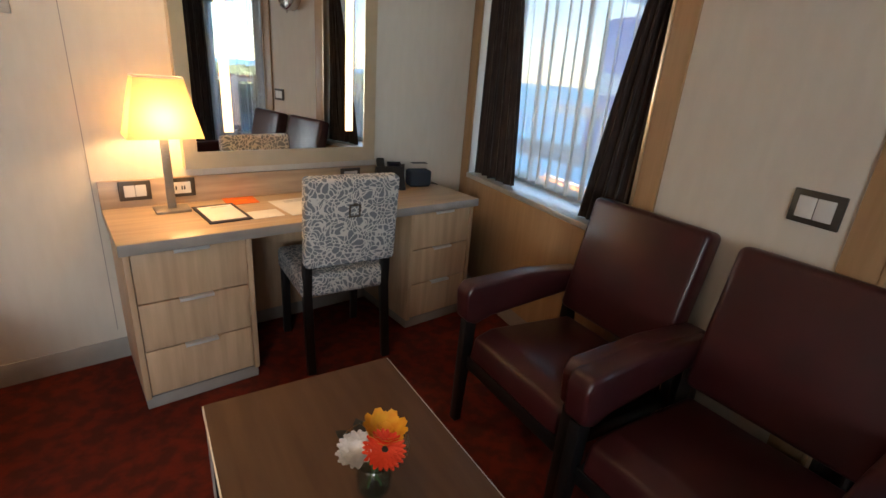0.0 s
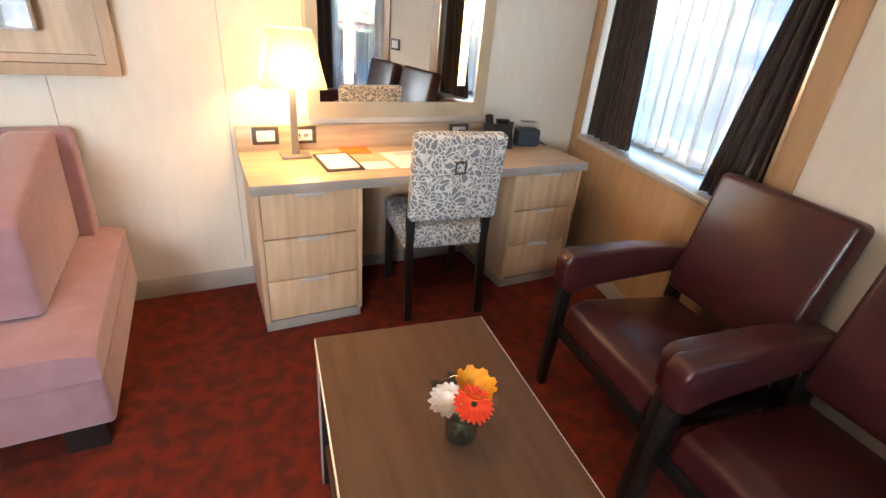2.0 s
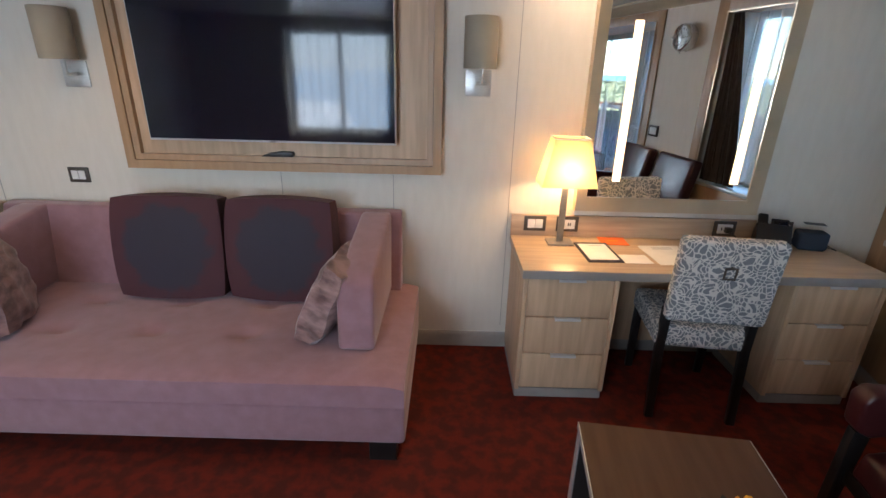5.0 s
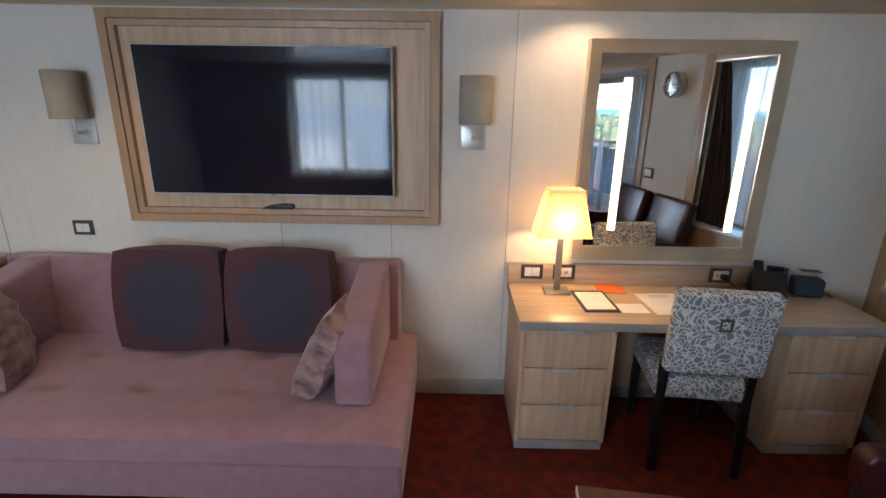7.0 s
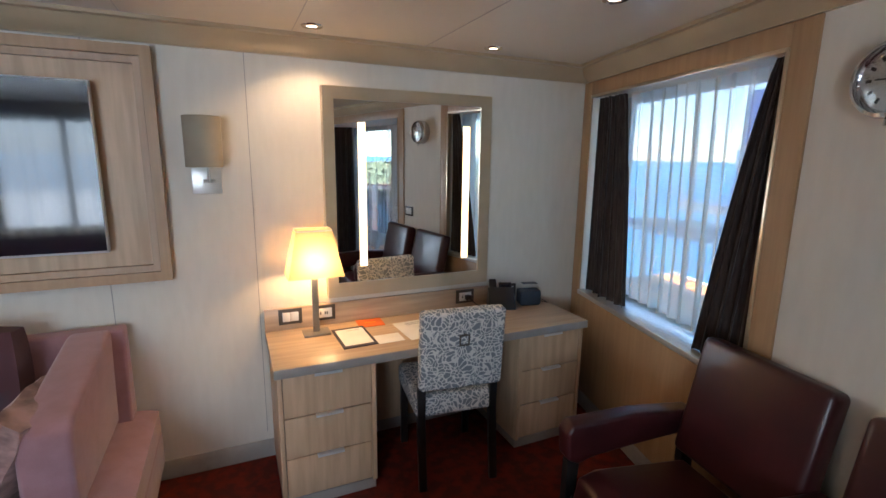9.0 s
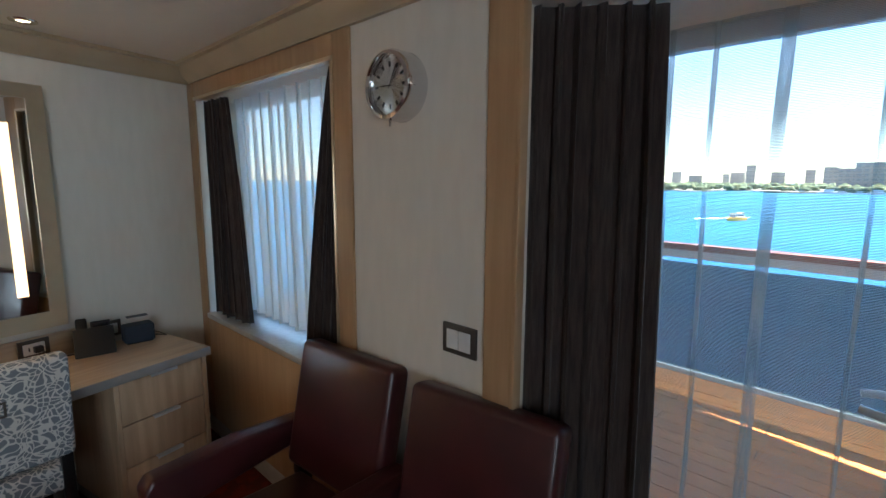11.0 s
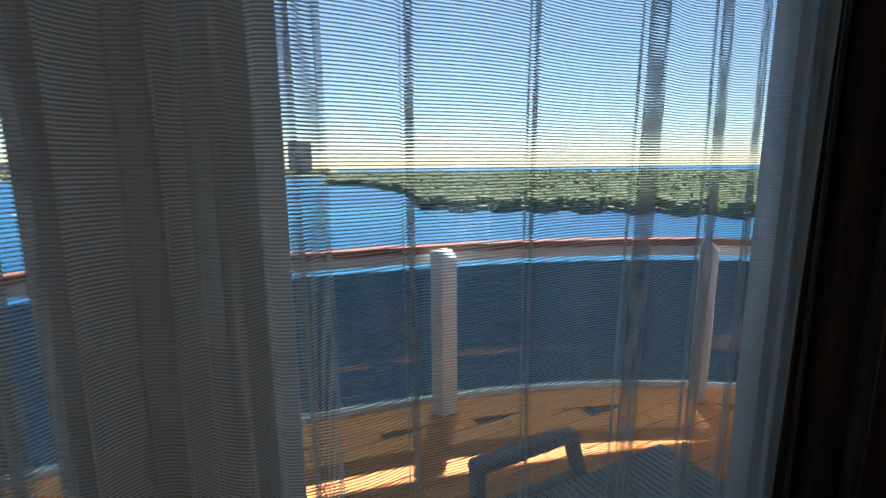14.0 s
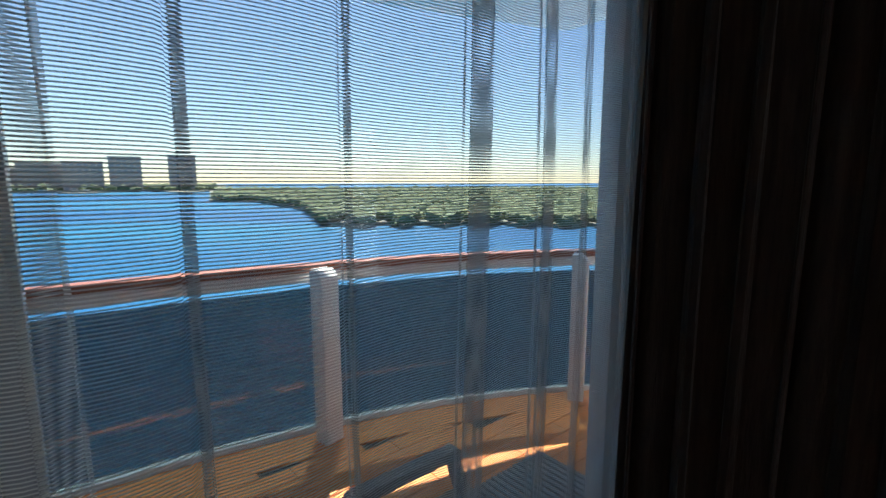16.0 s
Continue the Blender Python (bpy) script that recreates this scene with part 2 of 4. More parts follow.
rp.color_ramp.elements[0].color, rp.color_ramp.elements[1].color = (0.66, 0.64, 0.60, 1), (0.20, 0.22, 0.24, 1)
l.new(vo.outputs["Distance"], rp.inputs[0])
l.new(rp.outputs[0], n["Principled BSDF"].inputs["Base Color"])

# damask back cushions: plum ground, grey-violet medallion with a ragged edge
M_DAMASK = mat("damask", (0.1, 0.03, 0.04), 0.75, bump=0.25, bump_scale=300, sheen=0.08)
n, l = M_DAMASK.node_tree.nodes, M_DAMASK.node_tree.links
tc, mp, ln, ns, ad, rp = (n.new("ShaderNodeTexCoord"), n.new("ShaderNodeMapping"), n.new("ShaderNodeVectorMath"),
                          n.new("ShaderNodeTexNoise"), n.new("ShaderNodeMath"), n.new("ShaderNodeValToRGB"))
mp.inputs["Scale"].default_value = (3.2, 0.0, 3.0)
ln.operation = "LENGTH"
l.new(tc.outputs["Object"], mp.inputs[0])
l.new(mp.outputs[0], ln.inputs[0])
ns.inputs["Scale"].default_value = 14
l.new(tc.outputs["Object"], ns.inputs["Vector"])
ad.operation = "MULTIPLY_ADD"
ad.inputs[1].default_value = 0.45
l.new(ns.outputs["Fac"], ad.inputs[0])
l.new(ln.outputs["Value"], ad.inputs[2])
e = rp.color_ramp.elements
e[0].position, e[0].color = 0.86, (0.026, 0.021, 0.034, 1)
e[1].position, e[1].color = 0.98, (0.058, 0.014, 0.020, 1)
k = e.new(1.25)
k.position, k.color = 1.0, (0.058, 0.014, 0.020, 1)
l.new(ad.outputs[0], rp.inputs[0])
l.new(rp.outputs[0], n["Principled BSDF"].inputs["Base Color"])

# sea
M_SEA = mat("sea", (0.010, 0.105, 0.20), 0.45, colour2=(0.006, 0.06, 0.17), scale=0.006, bump=0.8, bump_scale=0.5, spec=0.08)


# ---- builders ----
def bm_box(x0, x1, y0, y1, z0, z1, bevel=0.0, seg=2):
    bm = bmesh.new()
    bmesh.ops.create_cube(bm, size=1)
    for v in bm.verts:
        v.co = Vector((x0 + (v.co.x + 0.5) * (x1 - x0), y0 + (v.co.y + 0.5) * (y1 - y0), z0 + (v.co.z + 0.5) * (z1 - z0)))
    if bevel:
        bmesh.ops.bevel(bm, geom=bm.edges[:], offset=bevel, segments=seg, affect="EDGES", profile=0.5)
    return bm


def join(*bms):
    out = bmesh.new()
    for b in bms:
        me = bpy.data.meshes.new("tmp")
        b.to_mesh(me)
        b.free()
        out.from_mesh(me)
        bpy.data.meshes.remove(me)
    return out


def moved(bm, m):
    bm.transform(m)
    return bm


def bm_lathe(profile, n=32):
    bm = bmesh.new()
    rings = []
    for r, z in profile:
        rings.append([bm.verts.new((r * math.cos(2 * math.pi * i / n), r * math.sin(2 * math.pi * i / n), z)) for i in range(n)])
    for a, b in zip(rings, rings[1:]):
        for i in range(n):
            bm.faces.new((a[i], a[(i + 1) % n], b[(i + 1) % n], b[i]))
    for ring, flip in ((rings[0], True), (rings[-1], False)):
        if (ring[0].co - ring[n // 2].co).length > 1e-4:
            bm.faces.new(ring[::-1] if flip else ring)
    return bm


def bm_prism(points, axis, a, b, bevel=0.0, seg=2):
    """Extrude a closed 2D outline along axis from a to b. For axis x the outline is (y, z), for y (x, z), for z (x, y)."""
    def at(p, c):
        return {"x": (c, p[0], p[1]), "y": (p[0], c, p[1]), "z": (p[0], p[1], c)}[axis]
    bm = bmesh.new()
    va = [bm.verts.new(at(p, a)) for p in points]
    vb = [bm.verts.new(at(p, b)) for p in points]
    bm.faces.new(va)
    bm.faces.new(vb[::-1])
    k = len(points)
    for i in range(k):
        bm.faces.new((va[i], vb[i], vb[(i + 1) % k], va[(i + 1) % k]))
    bmesh.ops.recalc_face_normals(bm, faces=bm.faces[:])
    if bevel:
        bmesh.ops.bevel(bm, geom=bm.edges[:], offset=bevel, segments=seg, affect="EDGES", profile=0.5)
    return bm


def bm_tube(path, r, n=10):
    bm = bmesh.new()
    pts = [Vector(p) for p in path]
    rings = []
    for i, p in enumerate(pts):
        d = (pts[min(i + 1, len(pts) - 1)] - pts[max(i - 1, 0)]).normalized()
        u = d.orthogonal().normalized() if not rings else (last - d * last.dot(d)).normalized()
        last = u
        w = d.cross(u)
        rings.append([bm.verts.new(p + r * (math.cos(2 * math.pi * k / n) * u + math.sin(2 * math.pi * k / n) * w)) for k in range(n)])
    for a, b in zip(rings, rings[1:]):
        for k in range(n):
            bm.faces.new((a[k], a[(k + 1) % n], b[(k + 1) % n], b[k]))
    bm.faces.new(rings[0][::-1])
    bm.faces.new(rings[-1])
    return bm


def bm_cushion(w, d, h, puff=0.25, cuts=8, lumps=0.0, seed=0):
    """A soft pad, w x d x h, centred: swollen in the middle, thin at the seams."""
    bm = bmesh.new()
    bmesh.ops.create_cube(bm, size=1)
    bmesh.ops.subdivide_edges(bm, edges=bm.edges[:], cuts=cuts, use_grid_fill=True)
    for v in bm.verts:
        x, y, z = v.co * 2
        k = 1 - puff * (abs(x) ** 3 + abs(z) ** 3) / 2
        r = 1 - 0.06 * (x * x * z * z)
        v.co = Vector((x * r * w / 2, y * k * d / 2, z * r * h / 2))
        if lumps:
            v.co += lumps * noise.noise_vector(v.co * 14 + Vector((seed, 0, 0)))
    bmesh.ops.bevel(bm, geom=[], offset=0.001)
    return bm


def mesh_of(name, bm, material, smooth=True):
    me = bpy.data.meshes.new(name)
    bm.to_mesh(me)
    bm.free()
    me.materials.append(material)
    if smooth:
        for p in me.polygons:
            p.use_smooth = True
        me.set_sharp_from_angle(angle=radians(38))
    return me


def part(name, bm, material, parent, label="", at=None):
    ob = new(name, mesh_of(name, bm, material))
    ob.parent = parent
    if at:
        ob.matrix_basis = at
    return tagged(ob, label)


def solid(name, bm, material, label="", category="", kind="", at=None, group=""):
    ob = new(name, mesh_of(name, bm, material))
    if at:
        ob.matrix_basis = at
    return tagged(ob, label, category, group, kind)


def thing(name, label, category, at=None, group="", kind=""):
    ob = new(name)
    ob.empty_display_size = 0.1
    if at:
        ob.matrix_basis = at
    return tagged(ob, label, category, group, kind)


def setting(name, bm, material, label=""):
    return solid(name, bm, material, label, kind="structure")


# ---- the room ----
XE, XW, YS, CEIL = 1.85, -4.2, -4.9, 2.29
# The outer wall runs askew: it and all beyond it is laid out square, wall face at x = XE, and turned into place by EAST.
EAST = pose(2.095, -0.008, 0, 0, 0, -13.0) @ pose(-XE, 0, 0)
WT, WD = 0.30, 0.62                     # wall thickness at the window and at the door recess
WIN = (-1.535, -0.11, 0.80, 2.10)         # window opening: y0, y1, z0, z1
DOOR = (-4.55, -2.395, 0.0, 2.10)       # balcony door opening
def plan(x):
    """Outline of the room, out to local x at the skew wall."""
    a, c = EAST @ Vector((x, 0.1, 0)), EAST @ Vector((x, -5.2, 0))
    return [(XW - 0.05, 0.02), (a.x, 0.02), (c.x, YS - 0.05), (XW - 0.05, YS - 0.05)]


setting("floor", bm_prism(plan(2.4), "z", -0.1, 0), M_CARPET, "dark red patterned carpet floor")
wn_ = setting("wall_north", bm_box(XW - 0.1, 2.2, 0, 0.12, 0, 2.5), M_WALL, "cream fabric-textured wall panels")
for sx in (-2.9, -1.3, -0.673, -0.019):
    part("panel_joint", bm_box(sx - 0.0015, sx + 0.0015, -0.002, 0.004, 0.15, 2.19), M_GREYLAM, wn_)
SW = (-2.75, -1.20, 0.72, 2.12)         # window in the wall behind, as the television reflects it
setting("wall_south", join(bm_box(XW - 0.1, SW[0], YS - 0.12, YS, 0, 2.5), bm_box(SW[1], 1.5, YS - 0.12, YS, 0, 2.5),
                           bm_box(SW[0], SW[1], YS - 0.12, YS, 0, SW[2]), bm_box(SW[0], SW[1], YS - 0.12, YS, SW[3], 2.5)), M_WALL, "cream wall panels round the second window")
sw_ = thing("south_window", "second window reflected in the dark television", "window", kind="structure")
ya, yb = YS - 0.11, YS - 0.07
part("window_frame", join(bm_box(SW[0], SW[0] + 0.05, ya, yb, SW[2], SW[3]), bm_box(SW[1] - 0.05, SW[1], ya, yb, SW[2], SW[3]),
                          bm_box(SW[0] + 0.05, SW[1] - 0.05, ya, yb, SW[2], SW[2] + 0.05), bm_box(SW[0] + 0.05, SW[1] - 0.05, ya, yb, SW[3] - 0.05, SW[3])), M_ALU, sw_)
part("mullion", bm_box(-2.01, -1.94, ya, yb, SW[2] + 0.05, SW[3] - 0.05), M_ALU, sw_)
for a, c in ((SW[0] + 0.05, -2.01), (-1.94, SW[1] - 0.05)):
    p = part("pane", bm_box(a, c, ya + 0.015, ya + 0.021, SW[2] + 0.05, SW[3] - 0.05), M_GLASS, sw_)
    p.visible_shadow = False
setting("wall_west", bm_box(XW - 0.12, XW, YS, 0, 0, 2.5), M_WALL, "cream wall panels")
y0, y1, z0, z1 = WIN
d0, d1, _, dz = DOOR
setting("wall_east", join(
    bm_box(XE, XE + WT, y1, 0.1, 0, 2.5), bm_box(XE, XE + WT, y0, y1, 0, z0), bm_box(XE, XE + WT, y0, y1, z1, 2.5),
    bm_box(XE, XE + WT, -2.1, y0, 0, 2.5), bm_box(XE, XE + WD, d1, -2.1, 0, 2.5), bm_box(XE, XE + WD, d0, d1, dz, 2.5),
    bm_box(XE, XE + WD, -5.4, d0, 0, 2.5)),
    M_WALL, "cream wall panel between window and balcony door")
setting("ceiling", bm_prism(plan(1.95), "z", CEIL, CEIL + 0.1), M_CEIL, "glossy cream metal ceiling panels")
seams = [bm_box(x - 0.002, x + 0.002, YS, -0.1, CEIL - 0.0015, CEIL + 0.002) for x in (-2.6, -1.9, -1.2, -0.5, 0.2, 0.9)]
setting("ceiling_seams", join(*seams), M_GREYLAM)
CORN = [(0, 0), (0, -0.10), (-0.018, -0.10), (-0.022, -0.088), (-0.04, -0.075), (-0.062, -0.05), (-0.072, -0.028), (-0.078, -0.020), (-0.10, -0.016), (-0.10, 0)]
setting("cornice_north", bm_prism([(a, CEIL + b) for a, b in CORN], "x", XW, 2.12), M_CORNICE, "moulded taupe cornice under the ceiling")
setting("cornice_east", bm_prism([(XE + a, CEIL + b) for a, b in CORN], "y", -5.2, -0.05), M_CORNICE, "moulded taupe cornice above the window")
BASE = [(0, 0), (-0.016, 0), (-0.016, 0.075), (-0.010, 0.09), (-0.006, 0.10), (0, 0.10)]
setting("baseboard_north", bm_prism(BASE, "x", XW, 2.08), M_GREYLAM, "taupe skirting board")
setting("baseboard_east", bm_prism([(XE + a, b) for a, b in BASE], "y", d1 + 0.1, -0.02), M_GREYLAM, "taupe skirting board")

# wood lining round the window and door
T = 0.012
setting("trim_window", join(
    bm_box(XE - T, XE, -1.642, y0, 0.102, 2.188, 0.002), bm_box(XE - T, XE, y1, -0.01, 0.102, 2.188, 0.002),
    bm_box(XE - T, XE, y0, y1, z1, 2.188, 0.002)), M_TRIM, "light oak window surround")
setting("panel_under_window", bm_box(XE - T, XE, y0, y1, 0.102, z0 - 0.025, 0.002), M_TRIM, "light oak panel below the window sill")
setting("trim_window_bead", join(bm_box(XE - T - 0.006, XE + 0.02, y0 - 0.004, y0 + 0.012, z0, z1, 0.002),
                                 bm_box(XE - T - 0.006, XE + 0.02, y0, y1, z1 - 0.012, z1 + 0.004, 0.002)), M_SILVER)
setting("trim_door", join(bm_box(XE - T, XE, d1, -2.29, 0.0, 2.188, 0.002), bm_box(XE - T, XE, -5.3, d1, dz, 2.188, 0.002),
                          bm_box(XE - T - 0.006, XE + 0.02, d1 - 0.012, d1 + 0.002, 0, dz, 0.002)), M_TRIM, "light oak door surround")
setting("window_sill", bm_box(XE - 0.02, XE + WT, y0 + 0.001, y1 - 0.001, z0 - 0.025, z0 + 0.006, 0.004), M_STEEL, "brushed grey window sill")
win = thing("window_1", "white framed window overlooking the balcony", "window", kind="structure")
xg = XE + 0.25
part("window_frame", join(bm_box(xg, xg + 0.04, y0, y0 + 0.05, z0, z1, 0.004), bm_box(xg, xg + 0.04, y1 - 0.05, y1, z0, z1, 0.004),
                          bm_box(xg, xg + 0.04, y0 + 0.05, y1 - 0.05, z0, z0 + 0.05, 0.004), bm_box(xg, xg + 0.04, y0 + 0.05, y1 - 0.05, z1 - 0.05, z1, 0.004)),
     M_ALU, win)
p = part("pane", bm_box(xg + 0.015, xg + 0.021, y0 + 0.05, y1 - 0.05, z0 + 0.05, z1 - 0.05), M_GLASS, win)
p.visible_shadow = False

xg = XE + 0.55
door = thing("door_1", "glazed balcony door with grey frame and chrome lever", "door", kind="structure")
part("door_frame", join(bm_box(xg, xg + 0.05, d0, d0 + 0.07, 0, dz, 0.004), bm_box(xg, xg + 0.05, d1 - 0.05, d1, 0, dz, 0.004),
                        bm_box(xg, xg + 0.05, d0 + 0.07, d1 - 0.05, dz - 0.06, dz, 0.004), bm_box(xg, xg + 0.05, d0 + 0.07, d1 - 0.05, 0, 0.1, 0.004),
                        bm_box(xg, xg + 0.05, -3.485, -3.39, 0.1, dz - 0.06, 0.004)), M_ALU, door)
part("stile", bm_box(xg - 0.01, xg + 0.045, -3.41, -3.25, 0.101, dz - 0.061, 0.004), M_ALU, door)
for a, b in ((-3.25, d1 - 0.05), (d0 + 0.07, -3.485)):
    p = part("pane", bm_box(xg + 0.015, xg + 0.021, a, b, 0.1, dz - 0.06), M_GLASS, door)
    p.visible_shadow = False
hd = part("handle", bm_tube([(xg - 0.012, -3.32, 1.05), (xg - 0.05, -3.32, 1.05), (xg - 0.06, -3.31, 1.05), (xg - 0.06, -3.18, 1.045), (xg - 0.052, -3.14, 1.05)], 0.012), M_PULL, door, "chrome lever handle")
part("handle", bm_tube([(xg + 0.055, -3.32, 1.05), (xg + 0.10, -3.32, 1.05), (xg + 0.11, -3.31, 1.05), (xg + 0.11, -3.18, 1.045), (xg + 0.10, -3.14, 1.04)], 0.012), M_PULL, door, "outer chrome lever handle")
part("lock_plate", bm_box(xg - 0.016, xg - 0.0105, -3.345, -3.295, 0.82, 1.09, 0.002), M_CHROME, door)


# ---- curtains ----
def bm_curtain(x, top, bottom, z0, z1, folds, amp, seed, slant=0.0, hem=0.0):
    """Hanging cloth in the y-z plane. top and bottom: its y range at z1 and z0."""
    rnd = random.Random(seed)
    nc, nr = folds * 14, 26
    ph = [rnd.uniform(-0.9, 0.9) for _ in range(folds + 2)]
    am = [rnd.uniform(0.55, 1.25) for _ in range(folds + 2)]
    bm = bmesh.new()
    grid = []
    for r in range(nr + 1):
        v = r / nr
        z = z1 + (z0 - z1) * v
        a, b = top[0] + (bottom[0] - top[0]) * v ** 0.8, top[1] + (bottom[1] - top[1]) * v ** 0.8
        row = []
        for c in range(nc + 1):
            u = c / nc
            k = u * folds
            i = int(k)
            f = k - i
            s = f * f * (3 - 2 * f)
            p = ph[i] * (1 - s) + ph[i + 1] * s
            q = am[i] * (1 - s) + am[i + 1] * s
            w = 2 * math.pi * k + p + 0.35 * math.sin(3.1 * v + i)
            dx = amp * q * (math.sin(w) + 0.25 * math.sin(2.3 * w + seed)) * (0.75 + 0.35 * v)
            dy = amp * 0.55 * q * math.sin(2 * w + 0.6)
            row.append(bm.verts.new((x + dx + slant * (u - 0.5), a + (b - a) * u + dy, z + (hem * math.sin(w) if r == nr else 0))))
        grid.append(row)
    for r in range(nr):
        for c in range(nc):
            bm.faces.new((grid[r][c], grid[r][c + 1], grid[r + 1][c + 1], grid[r + 1][c]))
    return bm


def curtain(name, label, bm, material, thick=0.0):
    ob = solid(name, bm, material, label, "curtain")
    for p in ob.data.polygons:
        p.use_smooth = True
    if thick:
        md = ob.modifiers.new("thickness", "SOLIDIFY")
        md.thickness = thick
    return ob


curtain("dark_curtain", "dark brown pleated curtain hanging at the window", bm_curtain(XE + 0.05, (-0.40, -0.13), (-0.56, -0.13), 0.81, 2.085, 5, 0.022, 3), M_DARKCURT, 0.003)
curtain("dark_curtain", "dark brown curtain drawn aside, spilling over the sill", bm_curtain(XE + 0.045, (-1.52, -1.44), (-1.52, -1.17), 0.81, 2.085, 5, 0.02, 4), M_DARKCURT, 0.003)
curtain("sheer_curtain", "white sheer curtain hanging across the window", bm_curtain(XE + 0.13, (-1.51, -0.34), (-1.51, -0.42), 0.86, 2.085, 12, 0.030, 5), M_SHEERW)
curtain("dark_curtain", "dark brown full-length curtain beside the balcony door", bm_curtain(XE + 0.155, (-2.67, -2.40), (-2.72, -2.40), 0.02, 2.095, 6, 0.028, 6, -0.20), M_DARKCURT, 0.003)
curtain("dark_curtain", "dark brown full-length curtain at the far side of the door", bm_curtain(XE + 0.22, (-4.53, -4.26), (-4.53, -4.23), 0.02, 2.09, 6, 0.03, 7, 0.36), M_DARKCURT, 0.003)


def bm_sheer(x, z0, z1, edges, seed):
    """Sheer panel with nearly flat runs between narrow overlapping pleats, one at each y in edges (from north to south)."""
    rnd = random.Random(seed)
    cols = []
    for (ya, wa), (yb, wb) in zip(edges, edges[1:]):
        bow = 0.012 if rnd.random() < 0.7 else -0.010
        for i in range(14):
            s = i / 14
            cols.append((ya - wa + (yb - ya + wa) * s, bow * math.sin(math.pi * s)))
        # the pleat: out, back over itself, and on
        cols += [(yb + 0.002, 0.006), (yb, 0.016), (yb - wb * 0.5, 0.024), (yb - wb, 0.022), (yb - wb - 0.002, 0.014),
                 (yb - wb * 0.6, 0.008), (yb - 0.1 * wb, 0.004), (yb - 0.002, -0.004), (yb - wb * 0.5, -0.006)]
    bm = bmesh.new()
    nr = 16
    rows = []
    for r in range(nr + 1):
        v = r / nr
        z = z1 + (z0 - z1) * v
        rows.append([bm.verts.new((x + dx * (0.7 + 0.5 * v) + 0.006 * math.sin(5 * y + 4 * v), y + 0.012 * v * math.sin(17 * y) + 0.003 * math.sin(9 * v + 7 * y), z)) for y, dx in cols])
    for a, b in zip(rows, rows[1:]):
        for i in range(len(cols) - 1):
            bm.faces.new((a[i], a[i + 1], b[i + 1], b[i]))
    return bm


XS = XE + 0.49
curtain("sheer_curtain", "white sheer curtain drawn across the balcony door",
        bm_sheer(XS, 0.02, 2.09, [(-2.50, 0.0), (-2.605, 0.012), (-2.725, 0.012), (-2.885, 0.03), (-3.10, 0.012), (-3.215, 0.03)], 1), M_SHEER)
curtain("sheer_curtain", "gathered sheer curtain edge covering the door stile", bm_curtain(XS + 0.005, (-3.52, -3.225), (-3.535, -3.225), 0.02, 2.09, 5, 0.022, 9), M_SHEERS)
curtain("sheer_curtain", "white sheer curtain drawn across the fixed glass",
        bm_sheer(XS, 0.02, 2.09, [(-3.475, 0.0), (-3.612, 0.014), (-3.782, 0.014), (-3.975, 0.055), (-4.132, 0.046), (-4.265, 0.02), (-4.42, 0.03)], 2), M_SHEER)

ob = curtain("net_curtain", "white sheer curtain hanging across the second window", bm_curtain(0, (SW[0] - 0.05, SW[1] + 0.05), (SW[0] - 0.05, SW[1] + 0.05), 0.66, 2.16, 12, 0.022, 15), M_SHEER)
ob.matrix_basis = pose(0, YS + 0.05, 0, 0, 0, -90)


# ---- desk ----
desk = thing("desk", "light oak writing desk with two drawer pedestals", "desk")
part("desktop", bm_box(0, 1.785, -0.53, -0.022, 0.705, 0.75, 0.003), M_OAK_TOP, desk, "pale oak desktop")
part("front_edge", bm_box(0.001, 1.784, -0.536, -0.5305, 0.706, 0.749, 0.001), M_GREYLAM, desk)
part("backsplash", bm_box(0, 1.39, -0.021, -0.001, 0.705, 0.874, 0.003), M_OAK_TOP, desk)
part("modesty_panel", bm_box(0.48, 1.315, -0.06, -0.04, 0.10, 0.70, 0.002), M_OAK, desk)


def pedestal(x0, x1):
    part("side_panel", bm_box(x0, x0 + 0.022, -0.515, -0.025, 0.055, 0.704, 0.002), M_OAK, desk)
    part("side_panel", bm_box(x1 - 0.022, x1, -0.515, -0.025, 0.055, 0.704, 0.002), M_OAK, desk)
    part("carcass", bm_box(x0 + 0.023, x1 - 0.023, -0.485, -0.03, 0.056, 0.70), M_BLACK, desk)
    part("plinth", bm_box(x0 + 0.004, x1 - 0.004, -0.50, -0.03, 0.0, 0.055, 0.002), M_GREYLAM, desk)
    for i in range(3):
        za = 0.066 + i * 0.212
        dr = part("drawer_front", bm_box(x0 + 0.025, x1 - 0.025, -0.508, -0.488, za, za + 0.206, 0.002), M_OAK, desk)
        c = (x0 + x1) / 2 - 0.0
        part("handle", join(bm_box(c - 0.065, c + 0.065, -0.528, -0.504, za + 0.207, za + 0.2105, 0.001),
                            bm_box(c - 0.065, c + 0.065, -0.528, -0.5255, za + 0.198, za + 0.2075, 0.001)), M_PULL, dr, "slim chrome edge pull")


pedestal(0.012, 0.478)
pedestal(1.318, 1.768)

# ---- mirror ----
mir = thing("wall_mirror", "large wall mirror in a silver-gilt frame with lit strips", "mirror")
mx0, mx1, mz0, mz1, my = 0.342, 1.350, 0.915, 2.058, -0.055
part("backing", bm_box(mx0 + 0.01, mx1 - 0.01, -0.03, 0.0, mz0 + 0.01, mz1 - 0.01), M_GREYLAM, mir)


